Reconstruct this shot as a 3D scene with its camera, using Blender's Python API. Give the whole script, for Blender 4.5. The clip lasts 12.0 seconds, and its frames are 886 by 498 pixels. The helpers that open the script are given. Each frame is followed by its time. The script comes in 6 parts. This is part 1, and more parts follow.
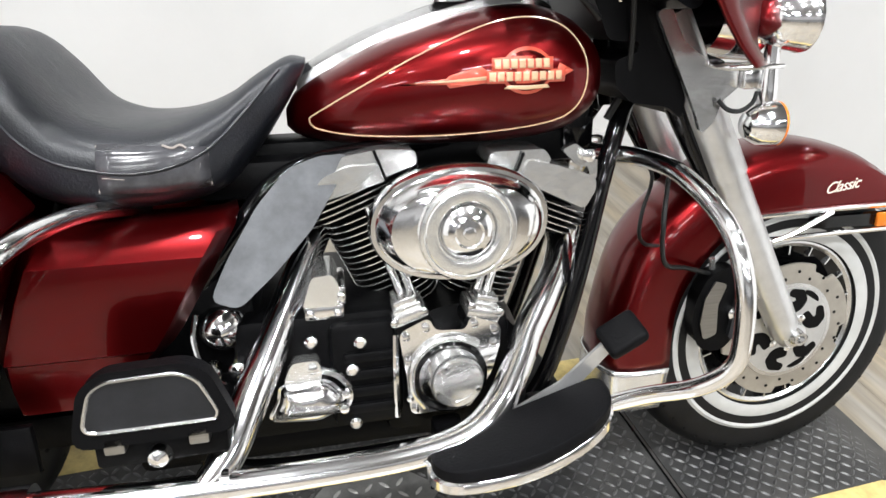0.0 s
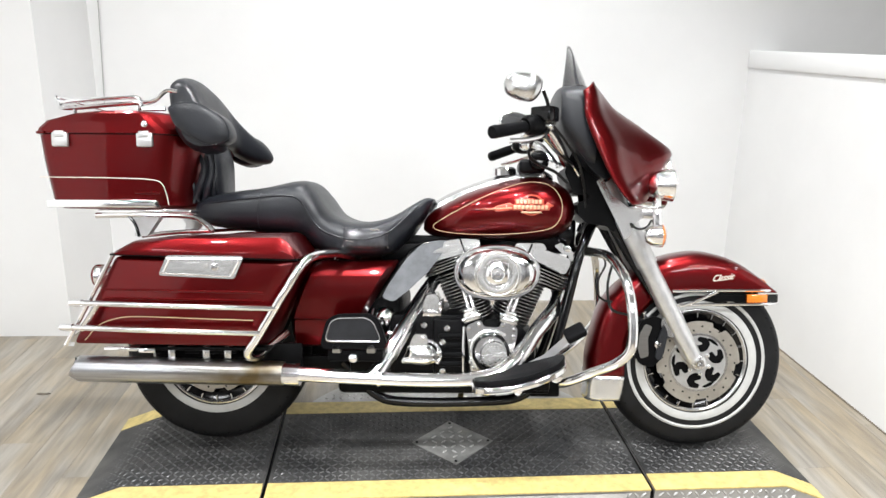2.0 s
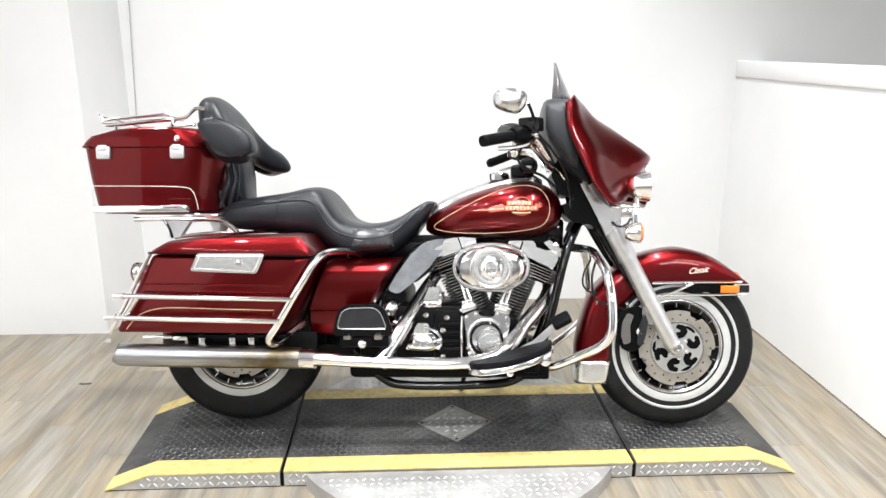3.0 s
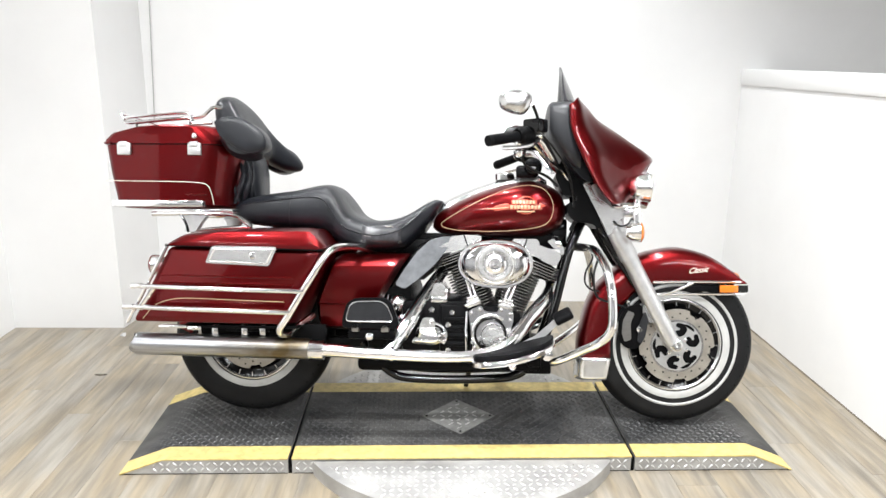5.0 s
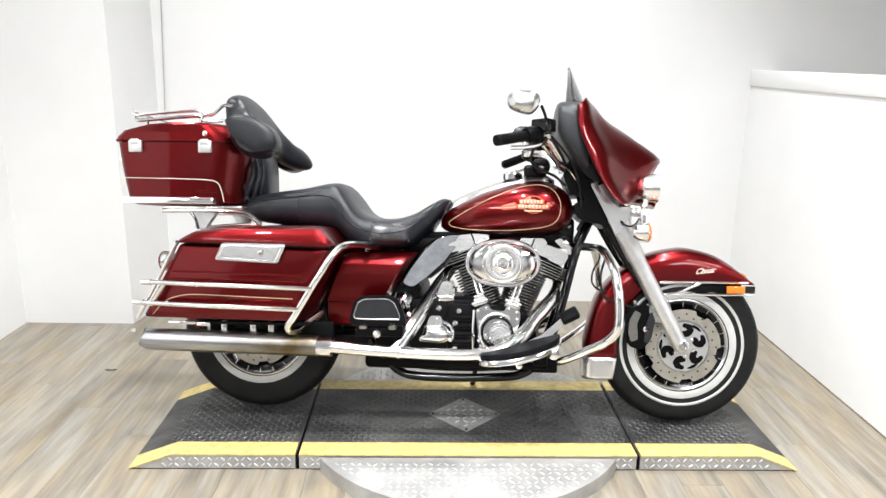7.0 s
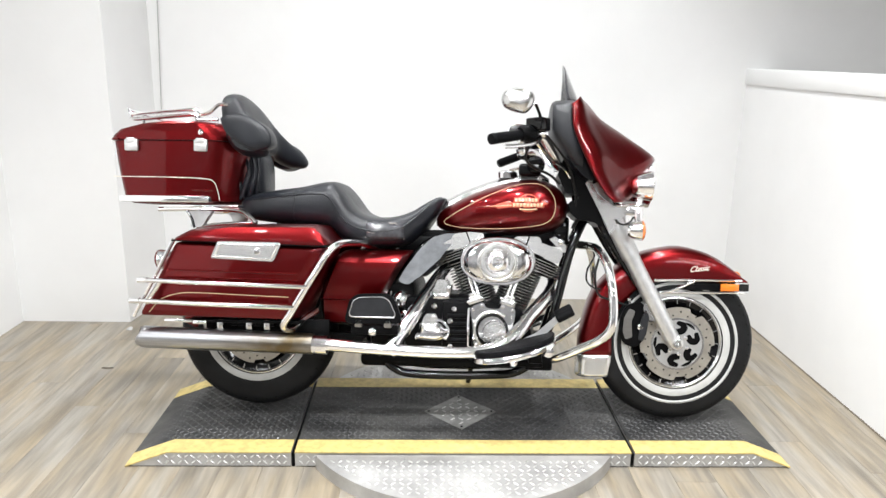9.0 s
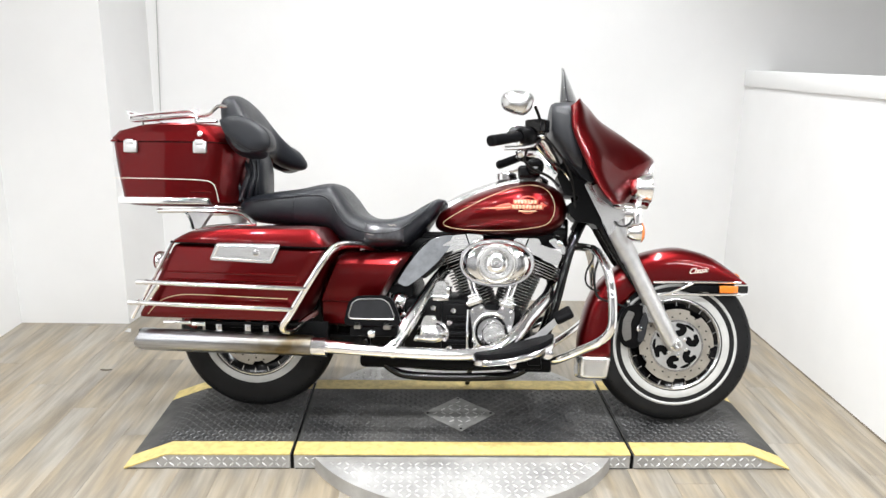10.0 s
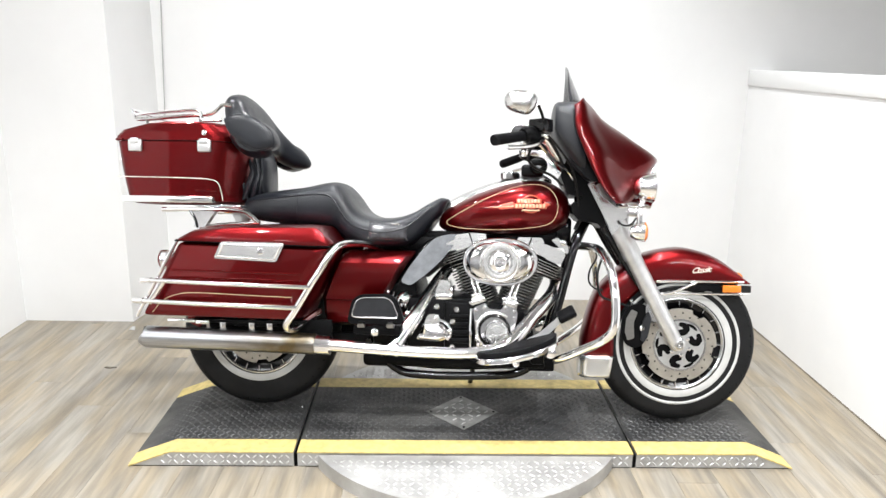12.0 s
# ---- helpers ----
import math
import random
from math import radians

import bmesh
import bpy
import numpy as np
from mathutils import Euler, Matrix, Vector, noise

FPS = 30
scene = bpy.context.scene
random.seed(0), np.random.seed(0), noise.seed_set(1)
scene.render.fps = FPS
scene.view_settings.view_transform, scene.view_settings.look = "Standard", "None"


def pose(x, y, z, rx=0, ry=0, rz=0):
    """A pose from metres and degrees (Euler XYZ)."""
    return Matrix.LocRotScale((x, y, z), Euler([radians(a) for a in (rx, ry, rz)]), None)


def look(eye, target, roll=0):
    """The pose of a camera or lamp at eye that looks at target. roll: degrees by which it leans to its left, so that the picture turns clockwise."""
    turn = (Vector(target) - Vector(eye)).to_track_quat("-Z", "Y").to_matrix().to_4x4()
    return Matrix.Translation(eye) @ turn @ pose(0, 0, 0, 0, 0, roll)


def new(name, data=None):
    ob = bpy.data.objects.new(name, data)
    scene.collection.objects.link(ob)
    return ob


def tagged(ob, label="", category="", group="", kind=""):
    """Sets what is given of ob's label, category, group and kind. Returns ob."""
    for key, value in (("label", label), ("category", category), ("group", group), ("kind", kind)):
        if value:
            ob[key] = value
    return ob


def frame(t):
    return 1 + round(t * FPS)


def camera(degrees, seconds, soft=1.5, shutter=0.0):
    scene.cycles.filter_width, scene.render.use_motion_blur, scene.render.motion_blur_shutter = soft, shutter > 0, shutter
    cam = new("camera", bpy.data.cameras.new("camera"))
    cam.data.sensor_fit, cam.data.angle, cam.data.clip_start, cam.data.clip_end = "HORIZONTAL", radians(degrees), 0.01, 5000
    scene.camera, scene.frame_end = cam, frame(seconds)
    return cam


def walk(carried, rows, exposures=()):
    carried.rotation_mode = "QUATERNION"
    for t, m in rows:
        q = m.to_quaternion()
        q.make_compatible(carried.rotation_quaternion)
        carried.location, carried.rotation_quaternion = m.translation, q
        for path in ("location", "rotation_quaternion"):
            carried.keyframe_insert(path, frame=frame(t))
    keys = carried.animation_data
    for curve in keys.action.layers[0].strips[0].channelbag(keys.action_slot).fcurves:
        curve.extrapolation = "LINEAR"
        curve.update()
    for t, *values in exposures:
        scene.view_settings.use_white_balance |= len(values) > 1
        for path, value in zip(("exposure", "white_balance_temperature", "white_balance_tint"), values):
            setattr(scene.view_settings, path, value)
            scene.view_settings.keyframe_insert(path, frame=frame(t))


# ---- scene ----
cam = camera(62.36, 12.0)
PATH = [
    (0, (-0.227, -0.984, 1.212), (0.336, 0.709, 0.171), 3.09),
    (0.5, (-0.254, -1.288, 1.258), (0.051, 0.554, 0.373), 1.24),
    (1, (-0.196, -1.668, 1.314), (-0.005, 0.241, 0.549), 2.77),
    (1.5, (-0.189, -2.001, 1.386), (-0.028, -0.057, 0.708), 0.68),
    (2, (-0.240, -2.265, 1.409), (-0.091, -0.286, 0.837), 1.23),
    (2.5, (-0.169, -2.443, 1.431), (-0.095, -0.467, 0.832), 1.33),
    (3, (-0.188, -2.532, 1.444), (-0.094, -0.542, 0.895), 0.23),
    (3.2, (-0.205, -2.566, 1.447), (-0.118, -0.576, 0.895), 0.01),
    (5, (-0.174, -2.623, 1.421), (-0.111, -0.626, 0.898), 0.74),
    (5.5, (-0.175, -2.629, 1.426), (-0.126, -0.631, 0.901), 0.87),
    (6, (-0.178, -2.635, 1.426), (-0.123, -0.636, 0.906), 0.81),
    (6.5, (-0.176, -2.637, 1.419), (-0.123, -0.638, 0.898), 0.97),
    (7, (-0.175, -2.637, 1.423), (-0.133, -0.639, 0.897), 1.03),
    (9, (-0.164, -2.648, 1.425), (-0.117, -0.651, 0.895), 1.03),
    (9.5, (-0.167, -2.647, 1.422), (-0.113, -0.651, 0.891), 1.16),
    (10, (-0.165, -2.647, 1.426), (-0.115, -0.649, 0.900), 1.06),
    (10.5, (-0.171, -2.648, 1.426), (-0.122, -0.650, 0.901), 1.25),
    (11, (-0.165, -2.649, 1.425), (-0.116, -0.652, 0.894), 1.27),
    (11.5, (-0.165, -2.647, 1.421), (-0.119, -0.649, 0.895), 1.05),
    (12, (-0.167, -2.652, 1.429), (-0.125, -0.656, 0.899), 1.12),
]
walk(cam, [(t, look(eye, target, roll)) for t, eye, target, roll in PATH],
     [(0, -0.18), (1.0, -0.14), (2.2, -0.04), (3.2, 0.05), (5.0, 0.05), (7.0, 0.05), (9.0, -0.06), (10.5, -0.02), (12.0, 0.07)])

# ---- light ----
world = bpy.data.worlds.new("world")
scene.world = world
world.use_nodes = True
world.node_tree.nodes["Background"].inputs[0].default_value = (0.9, 0.95, 1.0, 1)
world.node_tree.nodes["Background"].inputs[1].default_value = 0.05

CEILING = 3.1
# rows of spots over the bay (y, watts), and added fill panels over the hall
SPOT_ROWS = [(-1.9, 33.0), (-0.9, 26.5), (0.7, 21.0)]
# the column at x 2.9 is added fill for the wall beyond the ledge
LAMPS = [(x, y, w * k) for y, w in SPOT_ROWS for x, k in ((-1.7, 0.66), (-0.45, 1.08), (0.8, 1.09), (2.9, 0.3))]
PANELS = [(x, y) for y in (-4.2, -6.6) for x in (-3.6, -0.6, 2.4)]
for lx, ly, watts in LAMPS:
    lamp = bpy.data.lights.new("ceiling_spot_light", "AREA")
    lamp.shape, lamp.size, lamp.energy, lamp.color, lamp.spread = "DISK", 0.14, watts, (0.968, 0.985, 1.0), radians(130)
    new("ceiling_spot_light", lamp).matrix_world = look((lx, ly, CEILING - 0.05), (lx, ly, 0))
for lx, ly in PANELS:
    lamp = bpy.data.lights.new("hall_fill_light", "AREA")
    lamp.shape, lamp.size, lamp.size_y, lamp.energy, lamp.color = "RECTANGLE", 1.2, 0.3, 85.0, (0.97, 0.99, 1.005)
    new("hall_fill_light", lamp).matrix_world = look((lx, ly, CEILING - 0.06), (lx, ly, 0))

# ---- materials ----
def material(name, color, rough=0.5, metal=0.0, coat=0.0, coat_rough=0.03, bump=0.0, bump_scale=200.0, vary=0.0, vary_scale=6.0,
             rough_vary=0.0, stretch=(1, 1, 1), second=None, trans=0.0, emit=None, emit_strength=0.0, random_tint=0.0, alpha=1.0, spec=0.5):
    """A Principled material with colour variation at a coarse scale, roughness variation and a fine bump."""
    m = bpy.data.materials.new(name)
    m.use_nodes = True
    t = m.node_tree
    n, l = t.nodes, t.links
    b = n["Principled BSDF"]
    b.inputs["Base Color"].default_value = (*color, 1)
    b.inputs["Roughness"].default_value = rough
    b.inputs["Metallic"].default_value = metal
    b.inputs["Coat Weight"].default_value = coat
    b.inputs["Coat Roughness"].default_value = coat_rough
    b.inputs["Transmission Weight"].default_value = trans
    b.inputs["Alpha"].default_value = alpha
    b.inputs["Specular IOR Level"].default_value = spec
    if emit:
        b.inputs["Emission Color"].default_value = (*emit, 1)
        b.inputs["Emission Strength"].default_value = emit_strength
    co = n.new("ShaderNodeTexCoord")
    mp = n.new("ShaderNodeMapping")
    mp.inputs["Scale"].default_value = stretch
    l.new(co.outputs["Object"], mp.inputs[0])
    if vary or rough_vary or second:
        nz = n.new("ShaderNodeTexNoise")
        nz.inputs["Scale"].default_value = vary_scale
        nz.inputs["Detail"].default_value = 6
        nz.inputs["Roughness"].default_value = 0.62
        l.new(mp.outputs[0], nz.inputs[0])
        if vary or second:
            dark = second or tuple(c * (1 - vary) for c in color)
            lite = color if second else tuple(min(1, c * (1 + vary)) for c in color)
            mix = n.new("ShaderNodeMix")
            mix.data_type = "RGBA"
            mix.inputs[6].default_value, mix.inputs[7].default_value = (*dark, 1), (*lite, 1)
            ramp = n.new("ShaderNodeMapRange")
            ramp.inputs[1].default_value, ramp.inputs[2].default_value = 0.35, 0.65
            l.new(nz.outputs[0], ramp.inputs[0])
            l.new(ramp.outputs[0], mix.inputs[0])
            out = mix.outputs[2]
            if random_tint:
                info = n.new("ShaderNodeObjectInfo")
                hsv = n.new("ShaderNodeHueSaturation")
                rr = n.new("ShaderNodeMapRange")
                rr.inputs[3].default_value, rr.inputs[4].default_value = 1 - random_tint, 1 + random_tint
                l.new(info.outputs["Random"], rr.inputs[0])
                l.new(rr.outputs[0], hsv.inputs["Value"])
                l.new(out, hsv.inputs["Color"])
                out = hsv.outputs[0]
            l.new(out, b.inputs["Base Color"])
        if rough_vary:
            rv = n.new("ShaderNodeMapRange")
            rv.inputs[3].default_value, rv.inputs[4].default_value = max(0, rough - rough_vary), min(1, rough + rough_vary)
            l.new(nz.outputs[0], rv.inputs[0])
            l.new(rv.outputs[0], b.inputs["Roughness"])
    if bump:
        nb = n.new("ShaderNodeTexNoise")
        nb.inputs["Scale"].default_value = bump_scale
        nb.inputs["Detail"].default_value = 3
        l.new(mp.outputs[0], nb.inputs[0])
        bp = n.new("ShaderNodeBump")
        bp.inputs["Strength"].default_value = bump
        bp.inputs["Distance"].default_value = 0.002
        l.new(nb.outputs[0], bp.inputs["Height"])
        l.new(bp.outputs[0], b.inputs["Normal"])
    return m


def wrinkled(m, scale, strength):
    """Adds a coarser relief under the fine grain of a material."""
    t = m.node_tree
    n, l = t.nodes, t.links
    fine = next(q for q in n if q.type == "BUMP")
    nz, bp = n.new("ShaderNodeTexNoise"), n.new("ShaderNodeBump")
    nz.inputs["Scale"].default_value, nz.inputs["Detail"].default_value, nz.inputs["Distortion"].default_value = scale, 4, 1.2
    bp.inputs["Strength"].default_value, bp.inputs["Distance"].default_value = strength, 0.004
    l.new(next(q for q in n if q.type == "TEX_COORD").outputs["Object"], nz.inputs[0])
    l.new(nz.outputs[0], bp.inputs["Height"])
    l.new(bp.outputs[0], fine.inputs["Normal"])


M_WALL = material("white_wall_paint", (0.76, 0.76, 0.755), 0.6, vary=0.025, vary_scale=1.5, bump=0.08, bump_scale=90)
M_CEIL = material("unseen_ceiling_grey", (0.24, 0.24, 0.245), 0.8, vary=0.08, vary_scale=2)
M_HALL_LOW = material("unseen_dark_band", (0.24, 0.24, 0.245), 0.6, vary=0.3, vary_scale=1.2)
M_HALL = material("unseen_hall_grey", (0.58, 0.58, 0.59), 0.7, vary=0.15, vary_scale=0.8)
M_GROUT = material("plank_joint", (0.15, 0.125, 0.095), 0.8, vary=0.2)
M_PLANK = material("pale_oak_plank", (0.272, 0.243, 0.196), 0.42, second=(0.150, 0.129, 0.100), vary_scale=2.2, stretch=(13.0, 0.9, 13.0),
                   rough_vary=0.1, bump=0.15, bump_scale=60, random_tint=0.13)
def plank_offsets(m):
    """Gives every plank its own stretch of grain."""
    t = m.node_tree
    mp = next(n for n in t.nodes if n.type == "MAPPING")
    info, mul = t.nodes.new("ShaderNodeObjectInfo"), t.nodes.new("ShaderNodeMath")
    mul.operation, mul.inputs[1].default_value = "MULTIPLY", 57.0
    t.links.new(info.outputs["Random"], mul.inputs[0])
    t.links.new(mul.outputs[0], mp.inputs["Location"])


plank_offsets(M_PLANK)


def washed(m, tint, scale, stretch, amount):
    """Lays soft patches of a second tone over a plank material, along the grain."""
    t = m.node_tree
    n, l = t.nodes, t.links
    b = n["Principled BSDF"]
    src = b.inputs["Base Color"].links[0].from_socket
    mp0 = next(q for q in n if q.type == "MAPPING")
    mp, nz, rg, mix = n.new("ShaderNodeMapping"), n.new("ShaderNodeTexNoise"), n.new("ShaderNodeMapRange"), n.new("ShaderNodeMix")
    mp.inputs["Scale"].default_value = stretch
    nz.inputs["Scale"].default_value, nz.inputs["Detail"].default_value = scale, 5
    rg.inputs[1].default_value, rg.inputs[2].default_value, rg.inputs[4].default_value = 0.40, 0.66, amount
    mix.data_type = "RGBA"
    mix.inputs[7].default_value = (*tint, 1)
    co = n.new("ShaderNodeTexCoord")
    l.new(co.outputs["Object"], mp.inputs[0])
    if mp0.inputs["Location"].links:
        l.new(mp0.inputs["Location"].links[0].from_socket, mp.inputs["Location"])
    l.new(mp.outputs[0], nz.inputs[0])
    l.new(nz.outputs[0], rg.inputs[0])
    l.new(rg.outputs[0], mix.inputs[0])
    l.new(src, mix.inputs[6])
    l.new(mix.outputs[2], b.inputs["Base Color"])


washed(M_PLANK, (0.328, 0.308, 0.274), 1.6, (9.0, 0.9, 9.0), 0.62)
washed(M_PLANK, (0.315, 0.245, 0.150), 2.3, (5.0, 1.2, 5.0), 0.54)
washed(M_PLANK, (0.088, 0.078, 0.066), 3.1, (16.0, 1.4, 16.0), 0.40)
M_RED = material("candy_red_paint", (0.124, 0.0024, 0.0036), 0.30, metal=0.90, coat=0.42, coat_rough=0.012, vary=0.06, vary_scale=900)
M_CHROME = material("chrome", (0.92, 0.92, 0.93), 0.12, metal=1.0, rough_vary=0.05, vary=0.04, vary_scale=14)
M_BRUSHED = material("brushed_steel", (0.33, 0.325, 0.315), 0.30, metal=1.0, vary=0.14, vary_scale=5, stretch=(1, 40, 40), rough_vary=0.08)
M_ALLOY = material("polished_alloy", (0.66, 0.66, 0.66), 0.22, metal=1.0, vary=0.08, vary_scale=20, rough_vary=0.08)
M_SILVER = material("silver_engine_paint", (0.55, 0.55, 0.55), 0.32, metal=0.8, vary=0.08, vary_scale=30)
M_DISC = material("brake_disc_steel", (0.36, 0.335, 0.295), 0.35, metal=0.7, vary=0.12, vary_scale=25, rough_vary=0.1)
M_LEATHER = material("black_vinyl", (0.0070, 0.0081, 0.0113), 0.36, bump=0.3, bump_scale=300, vary=0.3, vary_scale=7, rough_vary=0.14, spec=0.40)
wrinkled(M_LEATHER, 30.0, 0.14)
M_BLACK = material("black_gloss_paint", (0.002, 0.002, 0.0023), 0.10, vary=0.2, vary_scale=12, rough_vary=0.04, spec=0.32)
M_SATIN = material("black_wrinkle_paint", (0.0025, 0.0025, 0.0028), 0.40, bump=0.3, bump_scale=500, vary=0.3, vary_scale=20, spec=0.07)
M_RUBBER = material("tyre_rubber", (0.0068, 0.0068, 0.0073), 0.55, bump=0.2, bump_scale=300, vary=0.3, vary_scale=12, spec=0.18)
M_WHITE = material("white_wall_rubber", (0.42, 0.42, 0.41), 0.55, vary=0.08, vary_scale=18)
M_GREY = material("frosted_grey_plastic", (0.085, 0.088, 0.094), 0.52, vary=0.22, vary_scale=22, rough_vary=0.10, bump=0.1, bump_scale=300, spec=0.16)
M_PLASTIC = material("matt_black_plastic", (0.0032, 0.0033, 0.004), 0.36, vary=0.2, vary_scale=15, spec=0.15)
M_INNER = material("charcoal_plastic", (0.014, 0.015, 0.018), 0.42, vary=0.15, vary_scale=15, spec=0.4)
M_FRAME = material("grey_black_casting", (0.012, 0.0125, 0.0145), 0.45, vary=0.2, vary_scale=25, spec=0.28, bump=0.15, bump_scale=200)
M_PAD = material("black_rubber_pad", (0.0035, 0.0035, 0.004), 0.55, bump=0.3, bump_scale=250, vary=0.2, spec=0.06)
M_GOLD = material("cream_gold_pinstripe", (0.62, 0.41, 0.25), 0.35, coat=0.6, vary=0.10, vary_scale=60)
M_ORANGE_DECAL = material("orange_red_decal", (0.62, 0.10, 0.06), 0.35, coat=0.6, vary=0.08, vary_scale=60)
M_AMBER = material("amber_lens", (0.85, 0.22, 0.02), 0.12, coat=0.8, vary=0.06, vary_scale=40, trans=0.25)
M_CLEAR = material("clear_lens", (0.85, 0.86, 0.86), 0.05, trans=0.75, coat=1.0, vary=0.02)
M_SMOKE = material("smoked_windshield", (0.045, 0.045, 0.05), 0.08, coat=0.5, alpha=0.86, vary=0.1, vary_scale=8)
M_MIRROR = material("mirror_glass", (0.9, 0.9, 0.9), 0.01, metal=1.0)
M_TREAD = material("worn_dark_tread_plate", (0.027, 0.0273, 0.028), 0.50, metal=0.15, second=(0.074, 0.072, 0.069), vary_scale=4.5, bump=0.2, bump_scale=150, rough_vary=0.12, spec=0.22)
M_TREAD_BAR = material("worn_tread_bar", (0.056, 0.056, 0.058), 0.38, metal=0.35, second=(0.122, 0.121, 0.119), vary_scale=4, spec=0.3)
M_ALU = material("aluminium_tread_plate", (0.37, 0.364, 0.352), 0.48, metal=0.40, vary=0.20, vary_scale=7, rough_vary=0.12, bump=0.1, bump_scale=120)
M_DULL_ALU = material("dull_aluminium_plate", (0.20, 0.198, 0.19), 0.58, metal=0.30, vary=0.25, vary_scale=18, bump=0.15, bump_scale=140)
M_ALU_BAR = material("aluminium_tread_bar", (0.50, 0.495, 0.48), 0.38, metal=0.6, vary=0.1, vary_scale=20)
M_YELLOW = material("worn_yellow_paint", (0.52, 0.405, 0.150), 0.55, vary=0.20, vary_scale=34, bump=0.15, bump_scale=160)
M_TAPE = material("grey_tape", (0.05, 0.05, 0.055), 0.2, vary=0.3, vary_scale=40)
M_SCRIPT = material("cream_script", (0.80, 0.72, 0.62), 0.35, vary=0.05, vary_scale=60)
M_TORN = material("torn_backing", (0.24, 0.21, 0.19), 0.7, vary=0.2, vary_scale=80)
M_CABLE = material("cable_sheath", (0.008, 0.008, 0.008), 0.4, vary=0.1, spec=0.25)
M_CORD = material("grey_cord", (0.35, 0.35, 0.34), 0.6, vary=0.1)
M_CORD_DARK = material("dark_dirt", (0.09, 0.075, 0.055), 0.8, vary=0.4, vary_scale=60)
M_FORK = material("satin_silver_slider", (0.60, 0.60, 0.60), 0.33, metal=0.80, vary=0.08, vary_scale=20, rough_vary=0.08, bump=0.12, bump_scale=45)
M_CAST = material("bright_cast_alloy", (0.80, 0.80, 0.79), 0.20, metal=0.90, vary=0.03, vary_scale=40, rough_vary=0.08, bump=0.35, bump_scale=38)


def heat_tinted(m, x0, x1, tint):
    """Browned steel, stronger towards the hot end of the pipe."""
    t = m.node_tree
    n, l = t.nodes, t.links
    b = n["Principled BSDF"]
    src = b.inputs["Base Color"].links[0].from_socket
    co, sep, rg, nz, mul, mix = (n.new(k) for k in ("ShaderNodeTexCoord", "ShaderNodeSeparateXYZ", "ShaderNodeMapRange", "ShaderNodeTexNoise", "ShaderNodeMath", "ShaderNodeMix"))
    mix.data_type, mul.operation = "RGBA", "MULTIPLY"
    rg.inputs[1].default_value, rg.inputs[2].default_value = x0, x1
    nz.inputs["Scale"].default_value = 14
    l.new(co.outputs["Object"], sep.inputs[0])
    l.new(co.outputs["Object"], nz.inputs[0])
    l.new(sep.outputs[0], rg.inputs[0])
    l.new(rg.outputs[0], mul.inputs[0])
    l.new(nz.outputs[0], mul.inputs[1])
    gain = n.new("ShaderNodeMath")
    gain.operation, gain.inputs[1].default_value, gain.use_clamp = "MULTIPLY", 1.7, True
    l.new(mul.outputs[0], gain.inputs[0])
    l.new(gain.outputs[0], mix.inputs[0])
    l.new(src, mix.inputs[6])
    mix.inputs[7].default_value = (*tint, 1)
    l.new(mix.outputs[2], b.inputs["Base Color"])


M_MUFFLER = material("brushed_muffler_steel", (0.40, 0.405, 0.42), 0.32, metal=1.0, vary=0.14, vary_scale=5, stretch=(1, 40, 40), rough_vary=0.08)
heat_tinted(M_MUFFLER, -0.92, -0.62, (0.130, 0.100, 0.055))


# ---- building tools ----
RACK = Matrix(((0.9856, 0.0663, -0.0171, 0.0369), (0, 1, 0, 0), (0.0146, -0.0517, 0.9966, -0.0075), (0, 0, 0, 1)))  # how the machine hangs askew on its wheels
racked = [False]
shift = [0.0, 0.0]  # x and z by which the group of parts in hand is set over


def part(name, bm, mat, parent=None, label="", angle=35.0, solid=0.0):
    """Links a bmesh as ONE mesh object, under a thing or a part where one is given."""
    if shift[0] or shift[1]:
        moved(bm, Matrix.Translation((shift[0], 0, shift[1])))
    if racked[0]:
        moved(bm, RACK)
    me = bpy.data.meshes.new(name)
    bmesh.ops.recalc_face_normals(bm, faces=bm.faces)
    bm.to_mesh(me)
    bm.free()
    me.materials.append(mat)
    me.shade_smooth()
    me.set_sharp_from_angle(angle=radians(angle))
    ob = new(name, me)
    if parent:
        ob.parent = parent
    if label:
        ob["label"] = label
    if solid:
        mod = ob.modifiers.new("thickness", "SOLIDIFY")
        mod.thickness, mod.offset = solid, 0
    return ob


def merged(*bms):
    """One bmesh out of several."""
    out = bmesh.new()
    for bm in bms:
        me = bpy.data.meshes.new("piece")
        bm.to_mesh(me)
        bm.free()
        out.from_mesh(me)
        bpy.data.meshes.remove(me)
    return out


def moved(bm, m):
    bmesh.ops.transform(bm, matrix=m, verts=bm.verts)
    return bm


def mirrored(bm):
    bmesh.ops.transform(bm, matrix=Matrix.Diagonal((1, -1, 1, 1)), verts=bm.verts)
    bmesh.ops.reverse_faces(bm, faces=bm.faces)
    return bm


def spline(pts, n):
    """n points along a Catmull-Rom curve through pts (any dimension)."""
    p = np.array(pts, float)
    p = np.vstack([2 * p[0] - p[1], p, 2 * p[-1] - p[-2]])
    out = []
    for s in np.linspace(0, len(pts) - 1, n):
        i = min(int(s), len(pts) - 2)
        u = s - i
        a, b, c, d = p[i], p[i + 1], p[i + 2], p[i + 3]
        out.append(0.5 * (2 * b + (c - a) * u + (2 * a - 5 * b + 4 * c - d) * u * u + (3 * b - a - 3 * c + d) * u ** 3))
    return np.array(out)


